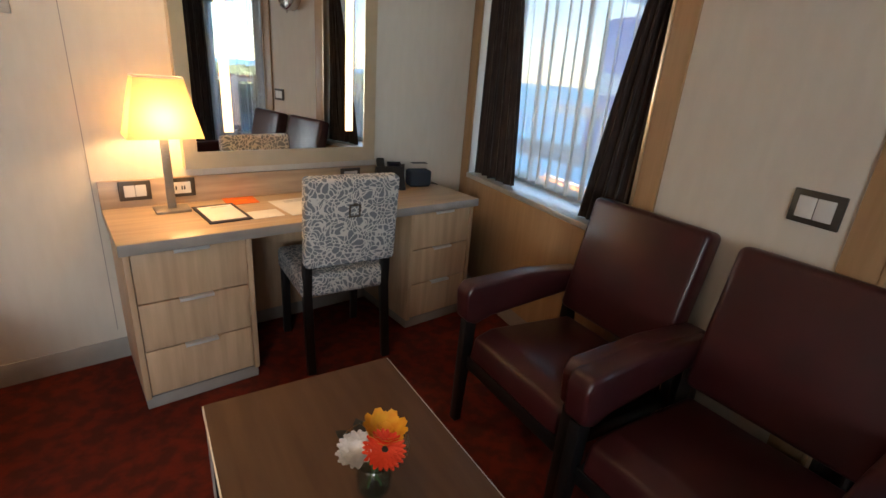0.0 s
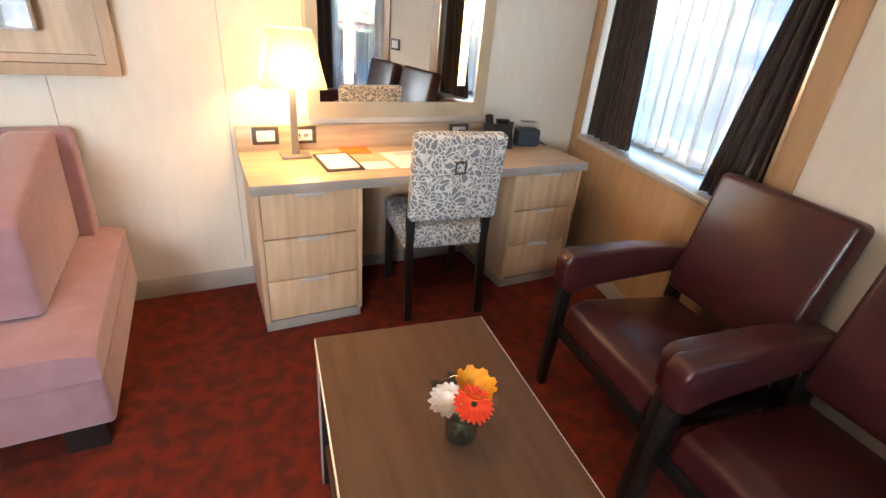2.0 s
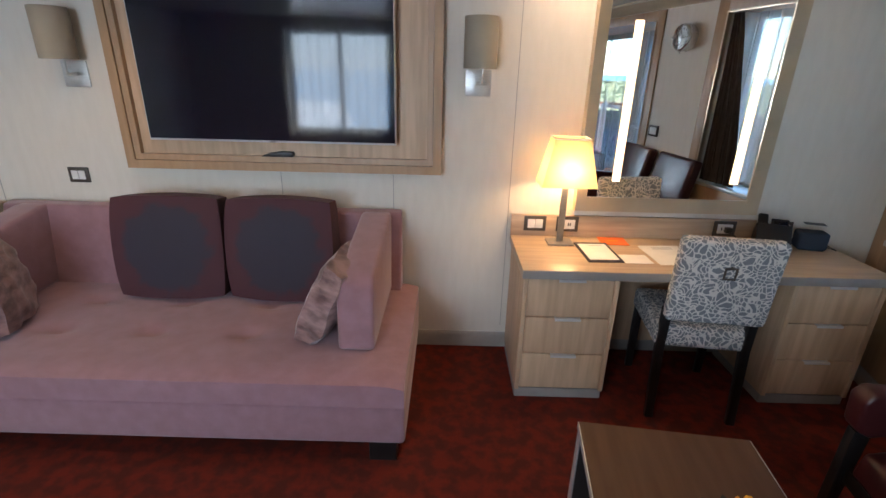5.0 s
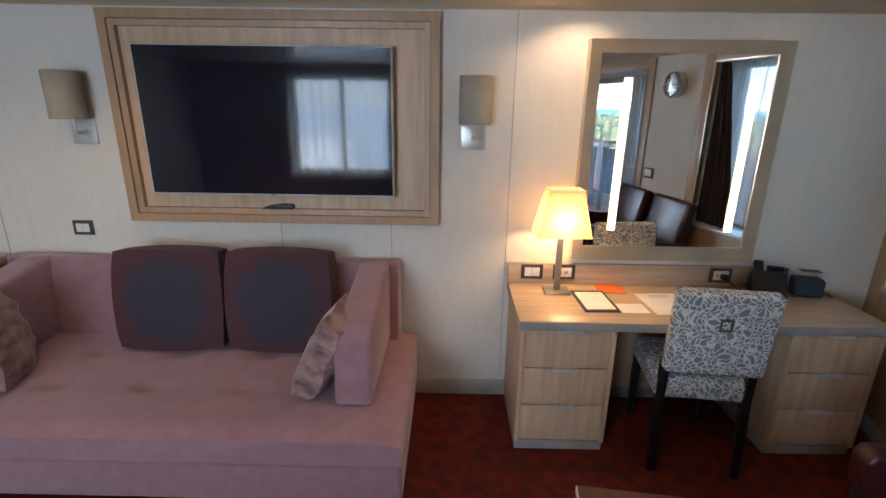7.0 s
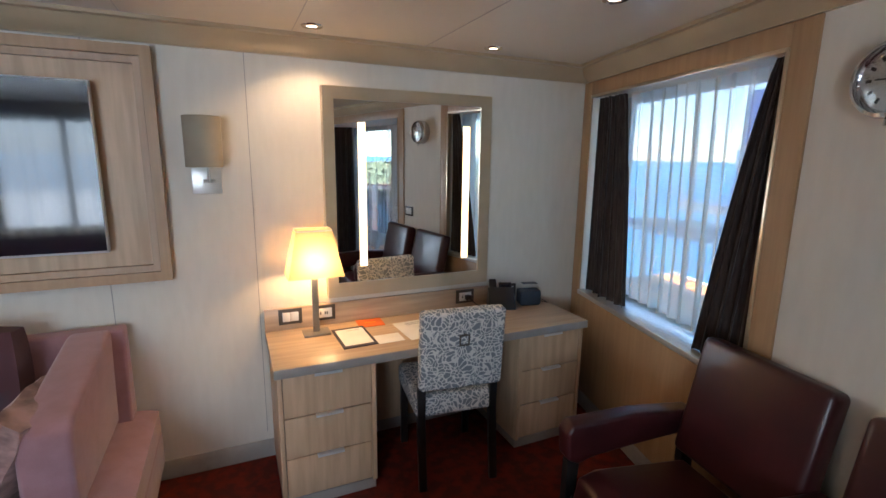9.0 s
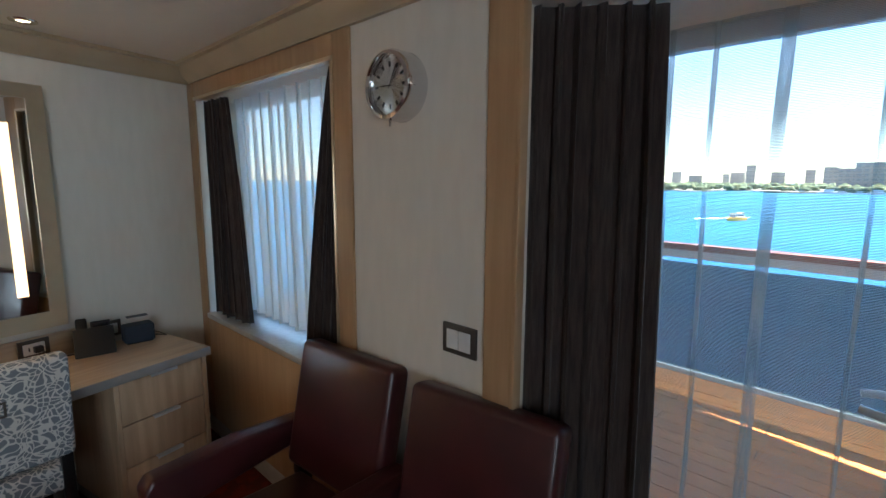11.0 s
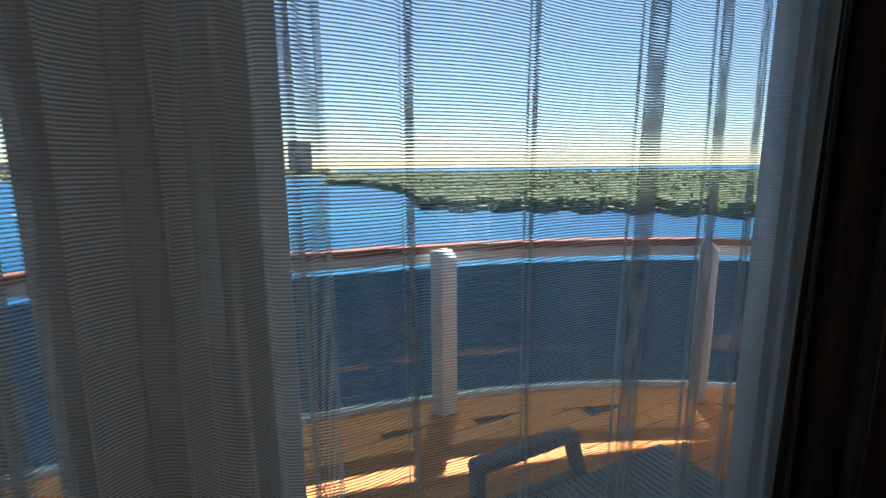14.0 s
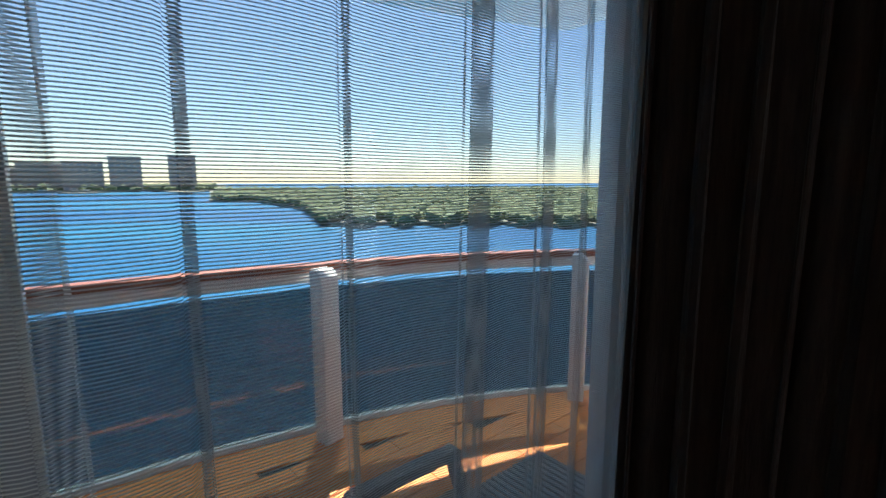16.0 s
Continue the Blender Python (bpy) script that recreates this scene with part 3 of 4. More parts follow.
def bm_frame(x0, x1, z0, z1, w, yb, yf, inner, bev=0.002, wb=None):
    """Picture frame with mitred, sloping members: full depth outside, lower at the inner edge."""
    bm = bmesh.new()
    wb = wb or w
    o = [(x0, z0), (x1, z0), (x1, z1), (x0, z1)]
    i = [(x0 + w, z0 + wb), (x1 - w, z0 + wb), (x1 - w, z1 - w), (x0 + w, z1 - w)]
    loops = [[bm.verts.new((x, y, z)) for x, z in q] for q, y in ((o, yb), (o, yf), (i, inner), (i, yb))]
    for a, b in zip(loops, loops[1:]):
        for k in range(4):
            bm.faces.new((a[k], a[(k + 1) % 4], b[(k + 1) % 4], b[k]))
    bmesh.ops.recalc_face_normals(bm, faces=bm.faces[:])
    return bm


part("frame", bm_frame(mx0, mx1, mz0, mz1, 0.062, 0.0, -0.06, -0.042, wb=0.075), M_SILVER, mir, "silver-gilt bevelled frame")
part("mirror_glass", bm_box(mx0 + 0.062, mx1 - 0.062, -0.036, -0.031, mz0 + 0.075, mz1 - 0.062), M_MIRROR, mir)
for c in (0.552, 1.195):
    part("light_strip", bm_box(c - 0.021, c + 0.021, -0.041, -0.0365, 1.08, 1.88, 0.001), M_STRIP, mir, "lit warm white strip")

# ---- television and its niche ----
nic = thing("tv_surround", "light oak framed panel surrounding the television", "wall panel")
part("back_panel", bm_box(-2.05, -0.47, -0.012, 0.0, 1.15, 2.11), M_OAK, nic)
part("outer_frame", bm_frame(-2.115, -0.407, 1.094, 2.171, 0.045, 0.0, -0.055, -0.055), M_TRIM, nic)
part("inner_frame", bm_frame(-2.068, -0.454, 1.141, 2.124, 0.030, 0.0, -0.045, -0.040), M_TRIM, nic)
tv = thing("television", "switched-off flat television with a thin silver edge", "television")
part("housing", bm_box(-1.945, -0.645, -0.085, -0.045, 1.253, 2.006, 0.003), M_PULL, tv)
part("screen", bm_box(-1.939, -0.651, -0.0875, -0.0855, 1.264, 2.0), M_SCREEN, tv)
part("mount", bm_box(-1.5, -0.95, -0.044, -0.013, 1.45, 1.75), M_PLASTIC, tv)
part("badge", bm_box(-1.31, -1.28, -0.0895, -0.086, 1.254, 1.262), M_CHROME, tv)
rem = thing("remote_control", "black remote control lying on the frame ledge", "remote control", at=pose(-1.29, -0.036, 1.1715))
part("body", bm_prism([(-0.085, 0), (0.08, 0), (0.085, 0.012), (0.08, 0.027), (0.02, 0.028), (-0.05, 0.018), (-0.085, 0.005)], "y", -0.018, 0.018, 0.003), M_PLASTIC, rem)


# ---- wall lights ----
def sconce(x):
    s = thing("wall_sconce", "unlit wall sconce with beige cylinder shade and nickel plate", "wall lamp", at=pose(x, 0, 0), group="wall sconces")
    part("backplate", bm_box(-0.066, 0.066, -0.012, 0.0, 1.507, 1.635, 0.003), M_STEEL, s, "square brushed nickel plate")
    part("arm", bm_tube([(0.015, -0.012, 1.57), (0.015, -0.07, 1.57), (0.015, -0.085, 1.575), (0.015, -0.09, 1.59), (0.015, -0.09, 1.70)], 0.007), M_STEEL, s)
    part("knob", bm_tube([(-0.012, -0.05, 1.57), (0.04, -0.05, 1.57)], 0.009), M_STEEL, s)
    part("shade", moved(bm_lathe([(0.078, 1.642), (0.082, 1.64), (0.082, 1.873), (0.078, 1.875), (0.077, 1.873), (0.077, 1.644)], 40), pose(0.0, -0.095, 0)), M_SHADE2, s, "beige fabric cylinder shade")
    return s


sc = sconce(-0.224)
copy_thing(sc, pose(-2.316, 0, 0))


# ---- switches and sockets ----
def switch(m, label, w=0.115, h=0.085, socket=False, cat="light switch"):
    s = thing("power_socket" if socket else "light_switch", label, cat, at=m)
    part("plate", bm_box(-w / 2, w / 2, -0.010, 0.0, -h / 2, h / 2, 0.003), M_PLATE, s, "dark bronze cover plate")
    if socket:
        part("insert", bm_box(-w / 2 + 0.02, w / 2 - 0.02, -0.013, -0.0105, -h / 2 + 0.017, h / 2 - 0.017, 0.002), M_WHITEPL, s)
        for dx in (-0.02, 0.005, 0.016):
            part("slot", bm_box(dx - 0.003, dx + 0.003, -0.0145, -0.0132, -0.009, 0.009), M_PLASTIC, s)
    else:
        for a, b in ((-w / 2 + 0.02, -0.001), (0.001, w / 2 - 0.02)):
            part("rocker", bm_box(a, b, -0.014, -0.0105, -h / 2 + 0.018, h / 2 - 0.018, 0.002), M_WHITEPL, s)
    return s


switch(pose(-2.435, 0, 1.037), "white rocker switch in a bronze plate beside the sofa")
switch(pose(0.135, -0.021, 0.826), "white double rocker switch on the desk backsplash", 0.125, 0.088)
switch(pose(0.318, -0.021, 0.826), "white power socket on the desk backsplash", 0.125, 0.088, True, "socket")
switch(pose(1.212, -0.021, 0.822), "white power socket with a black plug", 0.125, 0.088, True, "socket")
switch(pose(1.545, -0.001, 0.822), "white power socket behind the loudspeaker", 0.125, 0.088, True, "socket")
switch(EAST @ pose(XE, -2.19, 1.13, 0, 0, -90), "white rocker switch in a bronze plate near the door", 0.14, 0.10)

# ---- desk lamp ----
dl = thing("desk_lamp", "lit table lamp with tapered cream shade and chrome stem", "table lamp", at=pose(0.255, -0.14, 0.75))
part("base", bm_box(-0.07, 0.07, -0.05, 0.05, 0, 0.012, 0.002), M_NICKEL, dl)
part("stem", bm_box(-0.017, 0.017, -0.006, 0.006, 0.012, 0.36, 0.001), M_NICKEL, dl)


def bm_pyramid_shade(w0, d0, w1, d1, z0, z1):
    bm = bmesh.new()
    lo = [bm.verts.new((a * w0 / 2, b * d0 / 2, z0)) for a, b in ((-1, -1), (1, -1), (1, 1), (-1, 1))]
    hi = [bm.verts.new((a * w1 / 2, b * d1 / 2, z1)) for a, b in ((-1, -1), (1, -1), (1, 1), (-1, 1))]
    for k in range(4):
        bm.faces.new((lo[k], lo[(k + 1) % 4], hi[(k + 1) % 4], hi[k]))
    return bm


sh = part("shade", bm_pyramid_shade(0.285, 0.19, 0.178, 0.12, 0.33, 0.572), M_SHADE, dl, "glowing cream cloth shade")
part("rim", bm_pyramid_shade(0.182, 0.124, 0.178, 0.12, 0.568, 0.575), M_PAPER, dl)
lamp("POINT", "desk_lamp_bulb", pose(0.255, -0.14, 1.15), 0.8, (1.0, 0.60, 0.27), size=0.05)

# ---- ceiling downlights ----
dn = None
# the last three are unseen, added to brighten the room and television wall
for x, y, on in ((0.275, -0.245, 1), (1.247, -0.232, 0), (1.24, -1.15, 0), (-2.1, -0.85, 1), (-0.2, -1.6, 1), (-2.2, -1.6, 1)):
    if dn is None:
        dn = thing("ceiling_downlight", "small recessed ceiling downlight with chrome ring", "ceiling light", at=pose(x, y, CEIL), group="ceiling downlights")
        part("ring", bm_lathe([(0.026, 0.0), (0.028, -0.006), (0.048, -0.005), (0.05, 0.0)], 28), M_CHROME, dn)
        part("lens", bm_lathe([(0.001, -0.001), (0.026, -0.001), (0.026, 0.0)], 24), M_BULB, dn)
    else:
        copy_thing(dn, pose(x, y, CEIL))
    if on:
        lamp("SPOT", "downlight_beam", look((x, y, CEIL - 0.012), (x, y, 0)), 1.3, (1, 0.66, 0.38), size=0.03, spot=130)


# ---- desk things ----
def flat(name, label, cat, x, y, w, d, rz, material, h=0.002, z=0.751):
    t = thing(name, label, cat, at=pose(x, y, z, 0, 0, rz))
    part("sheet", bm_box(-w / 2, w / 2, -d / 2, d / 2, 0, h), material, t)
    return t


t = flat("folder", "dark folder holding a white printed page", "folder", 0.429, -0.271, 0.18, 0.282, 2, M_NAVY, 0.004)
part("page", bm_box(-0.075, 0.075, -0.115, 0.115, 0.0045, 0.0055), M_PAPER, t)
part("text_line", bm_box(-0.02, 0.05, 0.085, 0.09, 0.0056, 0.006), M_PRINT, t)
t = flat("leaflet", "orange leaflet lying at the back of the desk", "leaflet", 0.567, -0.09, 0.148, 0.125, -2, M_ORANGE, 0.003)
part("text_line", bm_box(-0.03, 0.03, -0.005, 0.004, 0.0040, 0.0036), M_PETAL_Y, t)
flat("card", "small blank white card on the desk", "card", 0.597, -0.357, 0.14, 0.115, 1, M_PAPER)
t = flat("letter", "white printed letter lying on the desk", "paper", 0.80, -0.285, 0.225, 0.27, 4, M_PAPER)
for i in range(2):
    part("text_line", bm_box(-0.05, 0.06, 0.10 - i * 0.02, 0.106 - i * 0.02, 0.0021, 0.0025), M_PRINT, t)

ph = thing("telephone", "black cordless desk telephone propped in its cradle", "telephone", at=pose(1.43, -0.115, 0.75, 0, 0, -20))
part("cradle", bm_prism([(-0.07, 0), (0.06, 0), (0.065, 0.02), (0.03, 0.12), (0.012, 0.13), (-0.06, 0.02)], "x", -0.085, 0.085, 0.005), M_PLASTIC, ph)
hs = part("handset", moved(bm_box(-0.07, -0.022, -0.012, 0.012, 0.0, 0.175, 0.008), pose(0, -0.02, 0.025, -38, 0, 0)), M_PLASTIC, ph)
kp = part("keypad", moved(bm_box(-0.01, 0.075, -0.004, 0.004, 0.0, 0.15, 0.003), pose(0, -0.035, 0.03, -38, 0, 0)), M_PLASTIC, ph)
for r in range(4):
    for c in range(3):
        part("key", moved(bm_box(0.006 + c * 0.021, 0.02 + c * 0.021, -0.007, -0.0042, 0.015 + r * 0.018, 0.026 + r * 0.018, 0.001), pose(0, -0.035, 0.03, -38, 0, 0)), M_PRINT, kp)
part("display", moved(bm_box(0.0, 0.065, -0.0065, -0.0042, 0.105, 0.135, 0.001), pose(0, -0.035, 0.03, -38, 0, 0)), M_SCREEN, kp)
sp = thing("loudspeaker", "small navy fabric-covered loudspeaker on the desk", "loudspeaker", at=pose(1.635, -0.125, 0.75, 0, 0, -14))
part("body", bm_box(-0.072, 0.072, -0.045, 0.045, 0.004, 0.102, 0.014, 4), M_SPEAKER, sp)
part("foot", bm_box(-0.06, 0.06, -0.035, 0.035, 0.0, 0.005), M_PLASTIC, sp)
part("top_panel", bm_box(-0.05, 0.05, -0.025, 0.025, 0.1422, 0.1435), M_PLASTIC, sp)
solid("power_cable", bm_tube([(1.70, -0.07, 0.754), (1.74, -0.10, 0.754), (1.765, -0.16, 0.754), (1.775, -0.08, 0.754), (1.77, -0.025, 0.754)], 0.0025, 6), M_PLASTIC, "thin black cable running from the loudspeaker", "cable")
solid("power_plug", join(bm_box(1.205, 1.24, -0.065, -0.035, 0.805, 0.835, 0.004), bm_tube([(1.23, -0.06, 0.815), (1.27, -0.08, 0.775), (1.31, -0.06, 0.754), (1.37, -0.07, 0.754)], 0.003, 6)), M_PLASTIC, "black plug and cable in the socket", "plug")

# ---- desk chair ----
ch = thing("desk_chair", "upholstered desk chair in grey leaf-pattern fabric, black legs", "chair", at=pose(0.882, -0.635, 0, 0, 0, -7))
part("backrest", moved(bm_box(-0.218, 0.218, -0.037, 0.037, 0.0, 0.42, 0.022, 4), pose(0, 0.0, 0.56, 5, 0, 0)), M_FABRIC, ch, "grey and white leaf-pattern backrest")
part("seat", join(bm_box(-0.225, 0.225, 0.02, 0.47, 0.385, 0.505, 0.03, 4)), M_FABRIC, ch)
for sx in (-1, 1):
    part("leg", bm_prism([(-0.03, 0.0), (-0.002, 0.0), (0.055, 0.40), (0.045, 0.60), (0.005, 0.60), (0.012, 0.40)], "x", sx * 0.195 - 0.02, sx * 0.195 + 0.02, 0.004), M_BLACK, ch)
    part("leg", bm_prism([(0.42, 0.0), (0.445, 0.0), (0.455, 0.385), (0.41, 0.385)], "x", sx * 0.195 - 0.02, sx * 0.195 + 0.02, 0.004), M_BLACK, ch)
em = part("pull_ring", moved(bm_frame(-0.027, 0.027, -0.03, 0.03, 0.008, 0.0, -0.006, -0.006), pose(0, -0.058, 0.825, 5, 0, 0)), M_PLATE, ch, "square bronze back pull")
part("pull_stud", moved(bm_box(-0.008, 0.008, -0.010, 0.0, 0.022, 0.036, 0.002), pose(0, -0.058, 0.825, 5, 0, 0)), M_PLATE, ch)


# ---- armchairs ----
def armchair(m, label):
    """Faces local -y; the origin is on the floor below the middle of the front edge."""
    a = thing("armchair", label, "armchair", at=m, group="burgundy armchairs")
    seat = bm_prism([(0.0, 0.33), (0.02, 0.43), (0.10, 0.455), (0.30, 0.44), (0.55, 0.42), (0.56, 0.33)], "x", -0.255, 0.255, 0.02, 3)
    part("seat", seat, M_LEATHER, a)
    back = moved(bm_box(-0.262, 0.262, -0.05, 0.05, 0, 0.51, 0.028, 4), pose(0, 0.53, 0.475, -12, 0, 0))
    part("backrest", back, M_LEATHER, a, "padded burgundy leather back")
    for s in (-1, 1):
        arm = bm_prism([(-0.02, 0.50), (-0.03, 0.62), (-0.005, 0.655), (0.30, 0.665), (0.60, 0.64), (0.60, 0.545), (0.30, 0.52), (0.10, 0.50), (0.03, 0.475)], "x", s * 0.30 - 0.043, s * 0.30 + 0.043, 0.016, 3)
        part("armrest", arm, M_LEATHER, a)
        part("leg", bm_prism([(-0.02, 0.0), (0.012, 0.0), (0.045, 0.49), (-0.012, 0.49)], "x", s * 0.295 - 0.02, s * 0.295 + 0.02, 0.004), M_BLACK, a)
        part("leg", bm_prism([(0.62, 0.0), (0.65, 0.0), (0.60, 0.42), (0.60, 0.56), (0.55, 0.56), (0.54, 0.40)], "x", s * 0.275 - 0.02, s * 0.275 + 0.02, 0.004), M_BLACK, a)
    part("seat_rail", bm_box(-0.275, 0.275, 0.01, 0.58, 0.27, 0.33, 0.004), M_BLACK, a)
    return a


ARM1, ARM2 = pose(1.035, -1.55, 0, 0, 0, -98), pose(0.925, -2.19, 0, 0, 0, -96)
a1 = armchair(ARM1, "burgundy leather armchair with dark tapered legs near the window")
a2 = copy_thing(a1, ARM2)
tagged(a2, "burgundy leather armchair with dark legs beside the balcony curtain")

# ---- coffee table ----
ct = thing("coffee_table", "low dark walnut coffee table with steel-edged open frame", "coffee table", at=pose(0.27, -1.889, 0, 0, 0, -7.1))
TW, TL, TH = 0.258, 0.50, 0.577
part("tabletop", bm_box(-TW, TW, -TL, TL, TH - 0.028, TH, 0.002), M_TABLE, ct)
for e in (-1, 1):
    part("edge_band", bm_box(e * (TW + 0.0022) - 0.0017, e * (TW + 0.0022) + 0.0017, -TL, TL, TH - 0.026, TH - 0.003), M_STEEL, ct)
for s in (-1, 1):
    part("end_panel", bm_box(-TW + 0.004, TW - 0.004, s * TL - 0.045 * (s > 0), s * TL + 0.045 * (s < 0), 0, TH - 0.029, 0.002), M_BLACK, ct)
    for e in (-1, 1):
        part("end_edge", bm_box(e * (TW - 0.001) - 0.002, e * (TW - 0.001) + 0.002, s * (TL - 0.022) - 0.02, s * (TL - 0.022) + 0.02, 0, TH - 0.029), M_STEEL, ct, "bright steel edge strip")
part("shelf", bm_box(-TW + 0.01, TW - 0.01, -TL + 0.046, TL - 0.046, 0.16, 0.185, 0.002), M_TABLE, ct)

# ---- vase of flowers ----
va = thing("flower_vase", "small glass vase with orange, yellow and white blooms", "vase", at=pose(0.299, -1.832, TH) @ Matrix.Diagonal((1, 1, 0.82, 1)))
part("vase", bm_lathe([(0.001, 0.003), (0.028, 0.0), (0.036, 0.012), (0.038, 0.05), (0.034, 0.078), (0.030, 0.088), (0.040, 0.105), (0.066, 0.135), (0.072, 0.148),
                       (0.070, 0.148), (0.063, 0.135), (0.037, 0.106), (0.027, 0.088), (0.031, 0.077), (0.035, 0.05), (0.033, 0.014), (0.001, 0.009)], 40), M_VASE, va, "flared clear glass vase")
part("water", bm_lathe([(0.001, 0.010), (0.032, 0.015), (0.0345, 0.05), (0.032, 0.070), (0.001, 0.070)], 32), glass_mat("water", (0.84, 0.96, 0.97)), va)


def bloom(name, c, r, rings, mat_, label, tilt, cup):
    bms = []
    for k, (cnt, rr, lift) in enumerate(rings):
        for i in range(cnt):
            ang = 360 * (i + 0.5 * (k % 2)) / cnt + random.uniform(-4, 4)
            b = bmesh.new()
            pts = [(0.0, 0.15), (0.35, 0.9), (0.7, 1.0), (1.0, 0.35)]
            wid = rr * math.pi / cnt * 1.15
            L, R, C = [], [], []
            for u, w in pts:
                z = lift + cup * u * u * rr
                L.append(b.verts.new((u * rr, -w * wid, z + 0.12 * wid)))
                C.append(b.verts.new((u * rr * 1.04, 0, z - 0.1 * wid)))
                R.append(b.verts.new((u * rr, w * wid, z + 0.12 * wid)))
            for j in range(3):
                b.faces.new((L[j], C[j], C[j + 1], L[j + 1]))
                b.faces.new((C[j], R[j], R[j + 1], C[j + 1]))
            bms.append(moved(b, pose(0, 0, 0, 0, random.uniform(-6, 6), ang)))
    fl = part(name, moved(join(*bms), pose(*c) @ pose(0, 0, 0, *tilt)), mat_, va, label)
    return fl


random.seed(4)
g1 = bloom("gerbera", (0.004, -0.026, 0.150), 0.05, [(22, 0.045, 0.0), (20, 0.038, 0.004), (14, 0.025, 0.008)], M_PETAL_O, "bright orange-red gerbera", (28, 0, 0), 0.15)
part("centre", moved(bm_lathe([(0.001, 0.012), (0.006, 0.011), (0.009, 0.006), (0.009, 0.002)], 14), pose(0.004, -0.026, 0.150) @ pose(0, 0, 0, 28, 0, 0)), M_DARKLEAF, g1)
bloom("rose", (0.026, 0.016, 0.146), 0.04, [(9, 0.048, 0.0), (8, 0.040, 0.004), (7, 0.030, 0.006), (6, 0.020, 0.01), (5, 0.012, 0.012)], M_PETAL_Y, "yellow-orange rose", (10, 8, 0), 0.75)
bloom("carnation", (-0.034, 0.010, 0.134), 0.04, [(16, 0.042, 0.0), (15, 0.036, 0.008), (12, 0.028, 0.014), (9, 0.018, 0.018)], M_PETAL_W, "white carnation", (10, -16, 0), 0.5)
for i, (ax, ay, rz) in enumerate(((-0.01, 0.05, 80), (-0.035, 0.045, 120), (0.0, 0.03, 60))):
    part("leaf", moved(bm_prism([(0, 0), (0.02, 0.016), (0.045, 0.012), (0.06, 0), (0.045, -0.012), (0.02, -0.016)], "z", 0, 0.001), pose(ax * 0.6, ay * 0.6, 0.140, 0, -8, rz)), M_DARKLEAF, va)
for a, b in (((0, -0.03, 0.14), (0.01, 0.01, 0.015)), ((0.028, 0.018, 0.155), (-0.015, 0.0, 0.015)), ((-0.035, 0.01, 0.14), (0.012, -0.01, 0.015))):
    part("stem", bm_tube([b, ((a[0] + b[0]) / 2 * 0.6, (a[1] + b[1]) / 2 * 0.6, 0.085), a], 0.003, 6), M_GREEN, va)

# ---- sofa ----
so = thing("sofa", "mauve velvet sofa with tufted seat and low sloping arms", "sofa", at=pose(0, 0, 0))
SX0, SX1, SF = -2.85, -0.525, -1.0
part("base", bm_box(SX0, SX1, SF, -0.03, 0.115, 0.312, 0.02, 3), M_SOFA, so)


def bm_seat():
    bm = bmesh.new()
    nx, ny = 60, 28
    g = []
    for j in range(ny + 1):
        row = []
        for i in range(nx + 1):
            x, y = SX0 + (SX1 - SX0) * i / nx, SF - 0.012 + (-0.05 - SF) * j / ny
            e = min(i, nx - i) / 3.0
            f = min(j, 6) / 3.0
            z = 0.445 - 0.02 * max(0, 1 - e) ** 2 - 0.02 * max(0, 1 - f) ** 2
            for bx in (-2.2, -1.75, -1.3):
                for by in (-0.66, -0.36):
                    z -= 0.032 * math.exp(-((x - bx) ** 2 / 0.006 + (y - by) ** 2 / 0.0018))
            row.append(bm.verts.new((x, y, z)))
        g.append(row)
    for j in range(ny):
        for i in range(nx):
            bm.faces.new((g[j][i], g[j][i + 1], g[j + 1][i + 1], g[j + 1][i]))
    edge = g[0] + [r[-1] for r in g[1:]] + g[-1][-2::-1] + [r[0] for r in g[-2:0:-1]]
    lo = [bm.verts.new((v.co.x, v.co.y, 0.318)) for v in edge]
    k = len(edge)
    for i in range(k):
        bm.faces.new((edge[i], lo[i], lo[(i + 1) % k], edge[(i + 1) % k]))
    bmesh.ops.recalc_face_normals(bm, faces=bm.faces[:])
    return bm


st = part("seat", bm_seat(), M_SOFA, so, "button-tufted mauve seat")
for bx in (-2.2, -1.75, -1.3):
    for by in (-0.66, -0.36):
        part("button", moved(bm_lathe([(0.001, 0.008), (0.012, 0.005), (0.014, 0.0)], 12), pose(bx, by, 0.412)), M_SOFA, st)
part("back", bm_prism([(-0.03, 0.26), (-0.03, 0.895), (-0.10, 0.885), (-0.16, 0.45), (-0.16, 0.26)], "x", SX0 + 0.01, -0.62, 0.015, 3), M_SOFA, so)
for xa in (-0.84, SX0 + 0.10):
    part("arm", bm_prism([(-0.06, 0.445), (-0.06, 0.885), (-0.12, 0.89), (-0.72, 0.795), (-0.78, 0.76), (-0.80, 0.45)], "x", xa, xa + 0.165, 0.022, 3), M_SOFA, so)
for fx in (SX1 - 0.16, SX0 + 0.04):
    for fy in (SF + 0.03, -0.14):
        part("foot", bm_box(fx, fx + 0.12, fy, fy + 0.08, 0, 0.114, 0.003), M_BLACK, so)
for i, (cx, rz) in enumerate(((-1.82, 2), (-1.235, -2))):
    c = solid("back_cushion", bm_cushion(0.57, 0.17, 0.55, 0.30, 10), M_DAMASK, "dark plum damask back cushion leaning on the sofa", "cushion", group="damask cushions")
    c.matrix_basis = pose(cx, -0.25, 0.722, -8, 0, rz)
